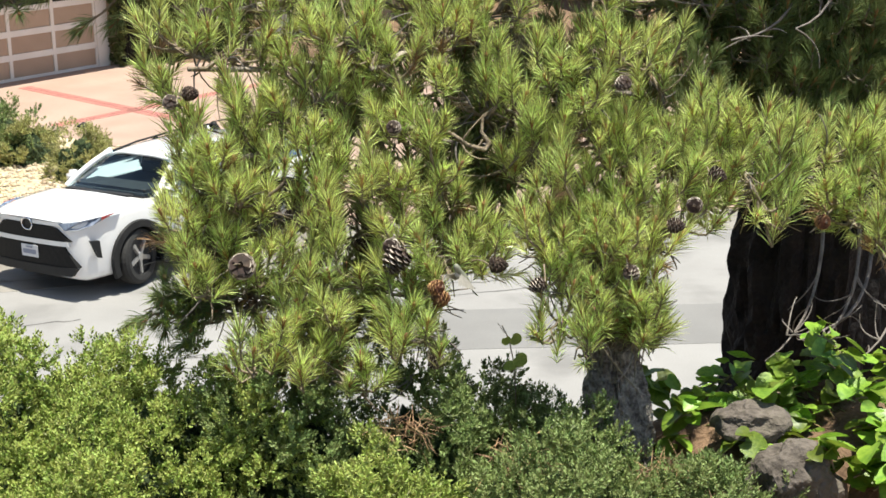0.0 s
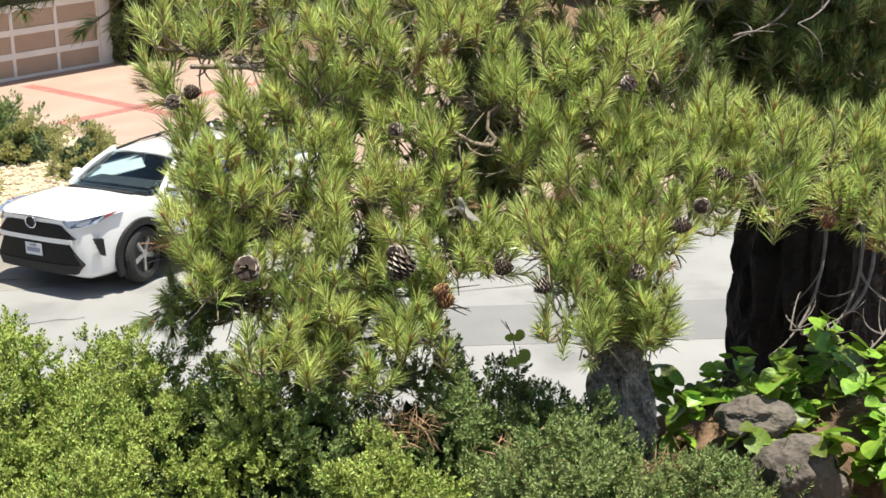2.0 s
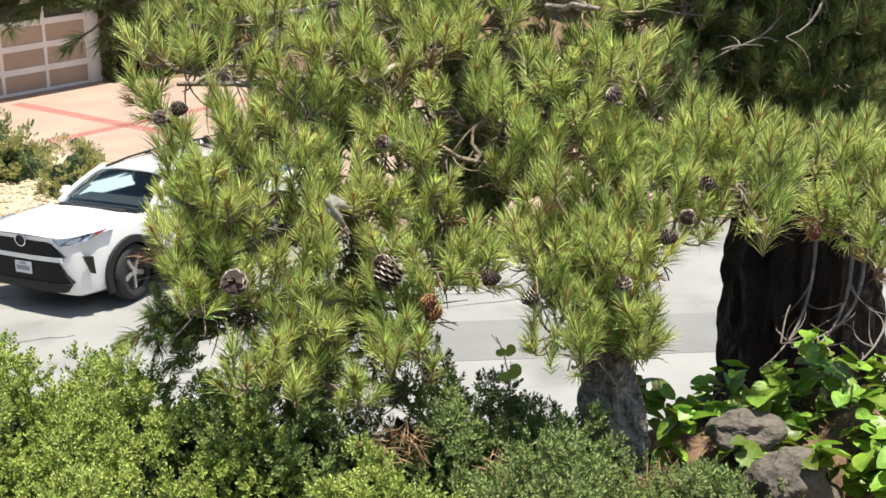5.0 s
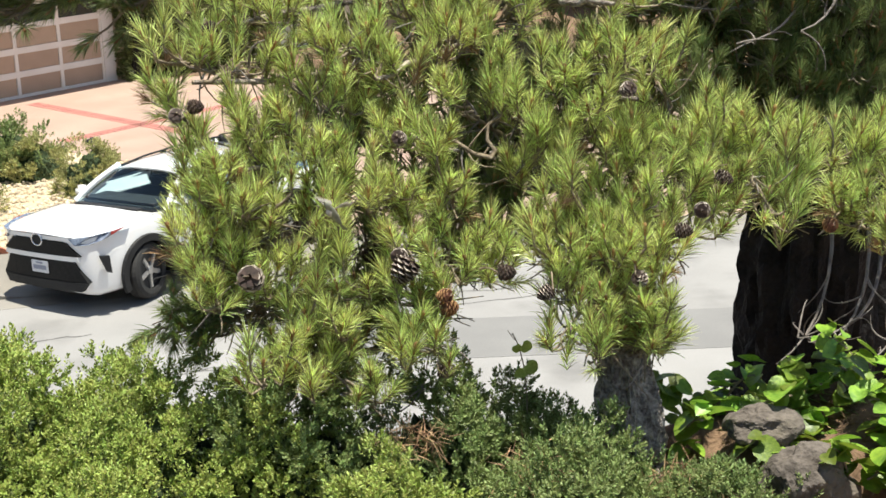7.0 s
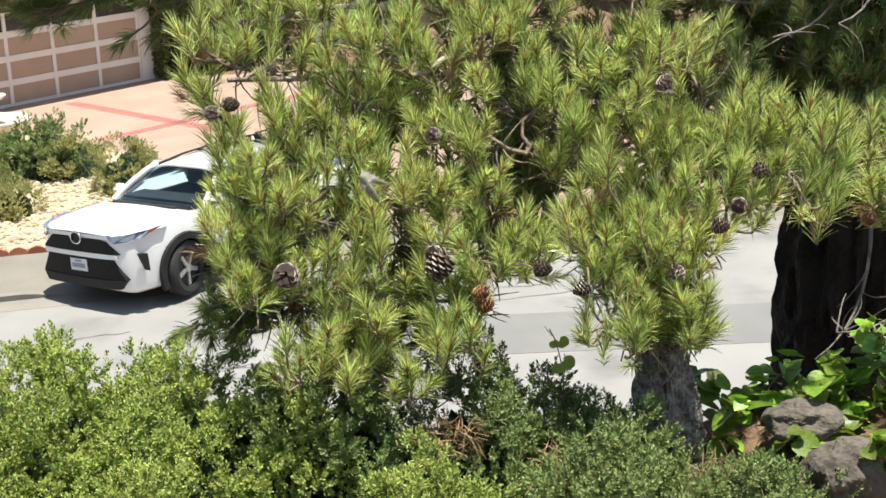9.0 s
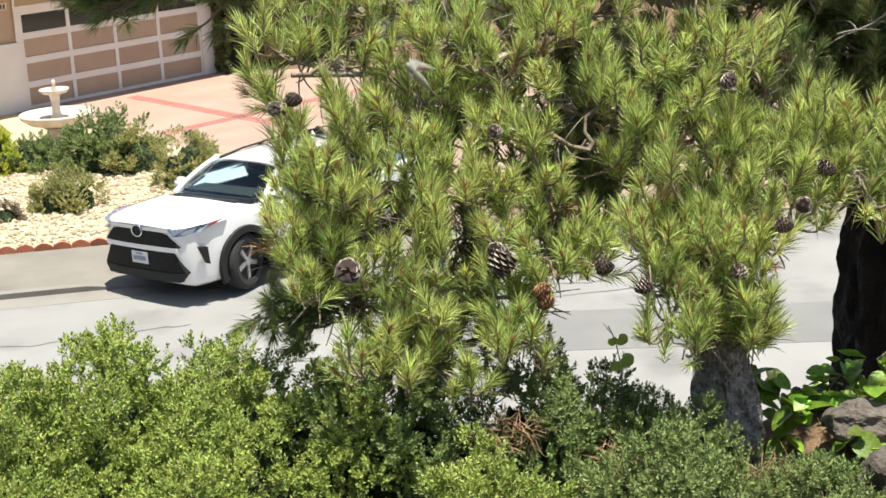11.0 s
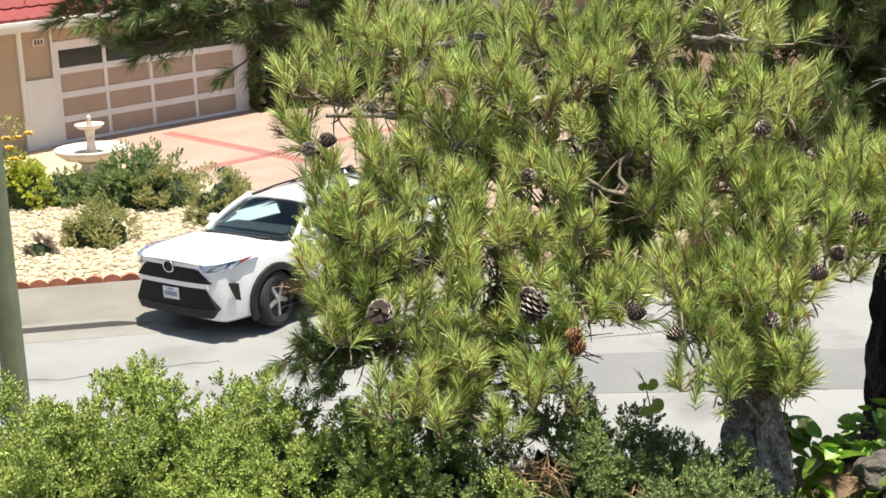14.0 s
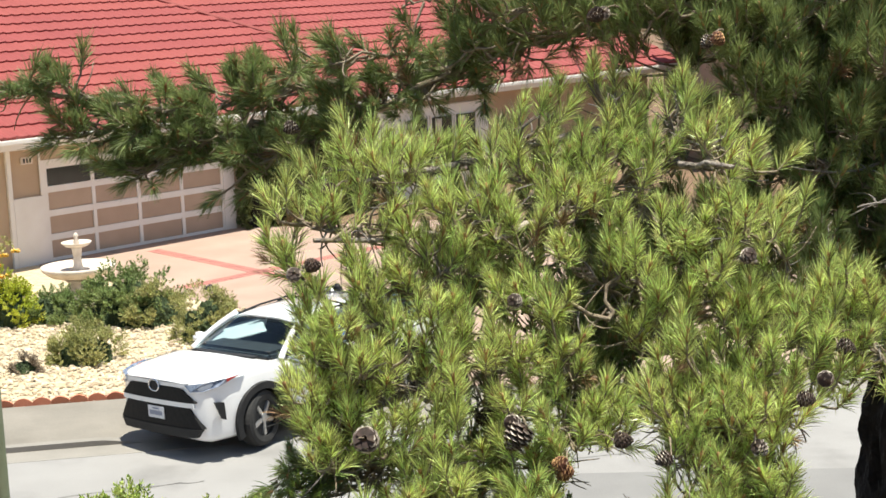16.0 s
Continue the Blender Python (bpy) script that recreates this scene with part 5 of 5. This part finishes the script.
        leaf_quad(s, Vector((x, y, z)), d.normalized(), d.cross(Vector((0, 0, 1))).normalized(), 0.09, 0.004)
    for c in (Vector((0.29, 4.50, 4.0)), Vector((1.08, 4.40, 3.85)), Vector((0.62, 4.35, 3.93)), Vector((1.3, 4.3, 3.72))):
        for _ in range(150):
            p = c + Vector((random.gauss(0, 0.05), random.gauss(0, 0.05), random.gauss(0, 0.02)))
            d = (rand_dir() + Vector((0, 0, -0.3))).normalized()
            leaf_quad(s, p, d, d.cross(rand_dir()).normalized(), 0.075, 0.0035)
    tagged(put("needle_litter", s.mesh("needle_litter", M_LITTER)), "rust-brown fallen needles on the bank", "litter", kind="stuff")
    # ivy: broad leaves on trailing stems
    random.seed(12)
    bm = bmesh.new()
    out = [(0, 0), (0.30, -0.10), (0.47, 0.08), (0.50, 0.34), (0.40, 0.62), (0.20, 0.88), (0, 1.02)]
    rim = out + [(-x, y) for x, y in out[-2:0:-1]]
    vs = [bm.verts.new((x, y, 0.22 * abs(x) - 0.16 * y * y)) for x, y in rim]
    spine = [bm.verts.new((0, y, -0.16 * y * y - 0.02)) for y in (0.25, 0.5, 0.75)]
    n = len(rim)
    R, L = vs[:7], [vs[0]] + vs[:6:-1] + [vs[6]]
    mid = [vs[0], spine[0], spine[0], spine[1], spine[1], spine[2], vs[6]]
    for E in (R, L):
        for i in range(6):
            f = []
            for v in (mid[i], E[i], E[i + 1], mid[i + 1]):
                if v not in f:
                    f.append(v)
            if len(f) >= 3:
                bm.faces.new(f if E is R else f[::-1])
    one = bpy.data.meshes.new("leaf")
    bm.to_mesh(one)
    bm.free()
    one.materials.append(M_IVY)
    one.shade_smooth()
    ivy = tagged(put("ivy", None, m=pose(1.7, 5.05, 3.5)), "glossy bright green ivy over soil and rocks", "ivy")
    st = Soup()
    rest, made = Soup(), 0
    for k in range(66):
        o = Vector((random.uniform(-0.56, 0.65), random.uniform(-0.22, 0.3), 0.10)) if k % 5 < 3 else Vector((random.uniform(-0.02, 0.45), random.uniform(-0.55, -0.2), 0.06))
        e = o + Vector((random.uniform(-0.3, 0.3), random.uniform(-0.3, 0.15), random.uniform(0.12, 0.34)))
        path = bend(o, (o + e) / 2 + Vector((0, 0, 0.15)), e, 10)
        st.tube(path, [0.004] * 10, 5)
        for p in path[1:]:
            for _ in range(2):
                q = p + rand_dir() * 0.04 + Vector((0, 0, 0.02))
                sc = random.uniform(0.045, 0.10)
                m = Matrix.Translation(q) @ Euler((radians(random.uniform(-35, 40)), radians(random.uniform(-40, 40)), random.uniform(1.6, 4.7))).to_matrix().to_4x4() @ Matrix.Diagonal((sc, sc, sc, 1))
                made += 1
                if made % 5 == 0:
                    put("leaf", one, ivy, m)
                else:
                    rest.add([m @ v.co for v in one.vertices], [tuple(p.vertices) for p in one.polygons])
    put("stem", st.mesh("stem", M_TWIG), ivy)
    tagged(put("ivy_leaves", rest.mesh("ivy_leaves", M_IVY, True), ivy), kind="stuff")
    # a single upright shoot against the street
    shoot = tagged(put("vine_shoot", None, m=pose(0.67, 4.95, 3.92)), "thin upright vine shoot with three green leaves", "vine")
    s = Soup()
    s.tube(bend((0.01, 0, -0.25), (0.05, 0, 0.12), (-0.02, 0, 0.24), 10), [0.0022] * 10, 5)
    s.tube([(-0.012, 0, 0.215), (-0.035, 0, 0.25)], [0.0015, 0.001], 4)
    put("stem", s.mesh("stem", M_TWIG), shoot)
    pale = one.copy()
    pale.materials[0] = M_SHRUB
    for p, rz, sc in (((-0.01, -0.01, 0.20), 165, 0.034), ((0.012, -0.01, 0.20), 120, 0.045), ((0.025, -0.01, 0.13), 130, 0.056), ((0.015, -0.01, 0.11), -130, 0.04)):
        put("leaf", pale, shoot, Matrix.Translation(p) @ Euler((radians(78), radians(rz), radians(8))).to_matrix().to_4x4() @ Matrix.Diagonal((sc, sc, sc, 1)))
    # utility pole on the near side of the street
    pole = tagged(put("utility_pole", None, m=pose(-3.265, 11.5, -0.1)), "weathered greenish wooden utility pole", "utility pole")
    verts, n, m = [], 32, 60
    for i in range(m):
        z = 9.0 * i / (m - 1)
        for j in range(n):
            a = 2 * math.pi * j / n
            r = 0.098 * (1 - 0.012 * z) * (1 + 0.025 * noise.noise((math.cos(a) * 6, math.sin(a) * 6, z * 0.5)))
            verts.append((r * math.cos(a), r * math.sin(a), z))
    faces = [(i * n + j, i * n + (j + 1) % n, (i + 1) * n + (j + 1) % n, (i + 1) * n + j) for i in range(m - 1) for j in range(n)]
    put("shaft", mesh_of("shaft", verts, faces, M_POLE), pole)
    part("collar", turned([(0.102, 5.2), (0.106, 5.21), (0.106, 5.28), (0.102, 5.29)], 32), M_POLE, pole)


build_bank()


# ---- the hummingbird ----
def build_bird():
    bird = tagged(put("hummingbird", None, m=pose(0.5, 4.8, 4.4)), "small grey-green hummingbird hovering on blurred wings", "bird")
    s = Soup()
    s.tube([(-0.034, 0, -0.016), (-0.022, 0, -0.010), (-0.008, 0, -0.002), (0.010, 0, 0.008), (0.022, 0, 0.016), (0.030, 0, 0.022), (0.037, 0, 0.026), (0.0405, 0, 0.0265)],
           [0.003, 0.007, 0.0105, 0.0115, 0.0085, 0.0085, 0.007, 0.003], 14)
    put("body", s.mesh("body", M_FEATHER, True), bird)
    s = Soup()
    s.tube([(0.040, 0, 0.0265), (0.062, 0, 0.027)], [0.0012, 0.0005], 6)
    put("beak", s.mesh("beak", M_BLACK), bird)
    s = Soup()
    for k in range(5):
        a = radians(-16 + 8 * k)
        leaf_quad(s, Vector((-0.03, 0, -0.014)), Vector((-math.cos(a), math.sin(a), -0.5)).normalized(), Vector((0, 1, 0)), 0.036, 0.009, 0.1)
    put("tail", s.mesh("tail", M_FEATHER), bird)
    part("breast", turned([(0.002, -0.012), (0.0075, -0.004), (0.0085, 0.006), (0.004, 0.014)], 14), M_BELLY, bird, "pale grey breast", m=pose(0.015, 0, 0.004, 0, 55, 0), smooth=True)
    wings = []
    for side in (1, -1):
        s = Soup()
        for k in range(9):
            a = radians(78 - 9 * k)
            d = Vector((math.cos(a) * 0.9, side * math.sin(a), 0)) if k else Vector((0.25, side, 0)).normalized()
            d = Vector((0.25 - 0.11 * k, side * 1.0, 0)).normalized()
            leaf_quad(s, Vector((-0.002 * k, side * 0.002 * k, 0)), d, Vector((1, 0, 0)), 0.056 - 0.0028 * k, 0.011, 0.08)
        w = put("wing", s.mesh("wing", M_WING), bird, pose(0.016, 0.007 * side, 0.014))
        wings.append((w, side))
    return bird, wings


BIRD, WINGS = build_bird()
BIRD.scale = (1.25, 1.25, 1.25)


# wind: seconds, sideways and upward push on a bough (metres)
GUSTS = [(0.0, -0.0027, 0.0061), (0.5, 0.0207, 0.0005), (1.0, 0.0109, -0.0055), (1.5, 0.0173, 0.0025), (2.0, 0.0084, -0.0105), (2.5, 0.003, 0.0146), (3.0, -0.0039, -0.0039), (3.5, -0.0104, 0.0032), (4.0, -0.0073, 0.0036), (6.5, -0.0073, -0.0034), (7.0, -0.0077, 0.0052), (7.5, -0.0052, -0.0014), (8.0, -0.0114, 0.0048), (10.5, -0.0082, 0.003), (11.0, -0.0007, 0.0029), (11.5, 0.0088, 0.0014), (12.0, -0.0038, -0.0002), (12.5, -0.0025, 0.0002), (13.0, -0.0, 0.0039), (13.5, -0.0063, -0.0), (14.0, 0.0036, -0.0023), (14.5, -0.0029, 0.0061), (15.0, -0.0068, -0.0021), (15.5, -0.0055, -0.0155), (16.0, -0.0068, -0.0046)]
# the bird: seconds and place
FLIGHT = [(0, 0.498, 4.7, 4.403), (0.4, 0.587, 4.7, 4.428), (0.8, 0.588, 4.7, 4.386), (1.0, 0.603, 4.7, 4.445), (1.2, 0.581, 4.7, 4.505), (1.4, 0.569, 4.7, 4.614), (1.8, 0.508, 4.7, 4.596), (2.2, 0.493, 4.7, 4.624), (2.6, 0.475, 4.7, 4.638), (3.2, 0.504, 4.7, 4.65), (4.0, 0.164, 4.7, 4.652), (6.5, 0.103, 4.7, 4.69), (7.0, 0.078, 4.7, 4.66), (7.5, 0.137, 4.7, 4.675), (8.0, 0.118, 4.7, 4.681), (10.4, 0.063, 4.7, 4.948), (10.7, 0.061, 4.7, 5.008), (11.0, 0.066, 4.7, 5.059), (11.3, 0.05, 5.0, 5.5), (11.8, 0.6, 5.9, 6.2), (12.5, 1.6, 6.9, 6.6), (16.0, 1.7, 7.0, 6.7)]


# ---- what moves ----
def breeze(t, seed):
    return (0.55 * math.sin(1.9 * t + seed) + 0.35 * math.sin(3.7 * t + 1.7 * seed) + 0.2 * math.sin(6.1 * t + seed * 0.6))


def motions():
    # boughs rocking in the wind about their roots: gusts (seconds, sideways and upward swing in metres at the tip)
    for b, axis, gain, seed in SWAY:
        home = b.matrix_basis.translation.copy()
        rows = []
        ln = max(0.3, axis.length)
        side = axis.cross(Vector((0, 0, 1))).normalized()
        for i in range(len(GUSTS)):
            t, gx, gz = GUSTS[i]
            up = gain * (gz + 0.004 * breeze(t, seed)) / ln
            shift = Vector((gain * 0.8 * (gx + 0.004 * breeze(t + 3, seed)), 0, 0))
            rows.append((t, Matrix.Translation(home + shift) @ Matrix.Rotation(up, 4, side)))
        walk(b, rows)
    walk(BIRD, [(t, pose(x, y, z, 0, -25 + 6 * math.sin(3 * t), 205 + 25 * math.sin(1.1 * t))) for t, x, y, z in FLIGHT])
    for w, side in WINGS:
        home = w.matrix_basis.translation.copy()
        rows = []
        for i in range(241):
            t = i / 15
            rows.append((t, Matrix.Translation(home) @ pose(0, 0, 0, side * (32 if i % 2 else -38), 0, side * (12 if i % 2 else -10))))
        walk(w, rows)


motions()
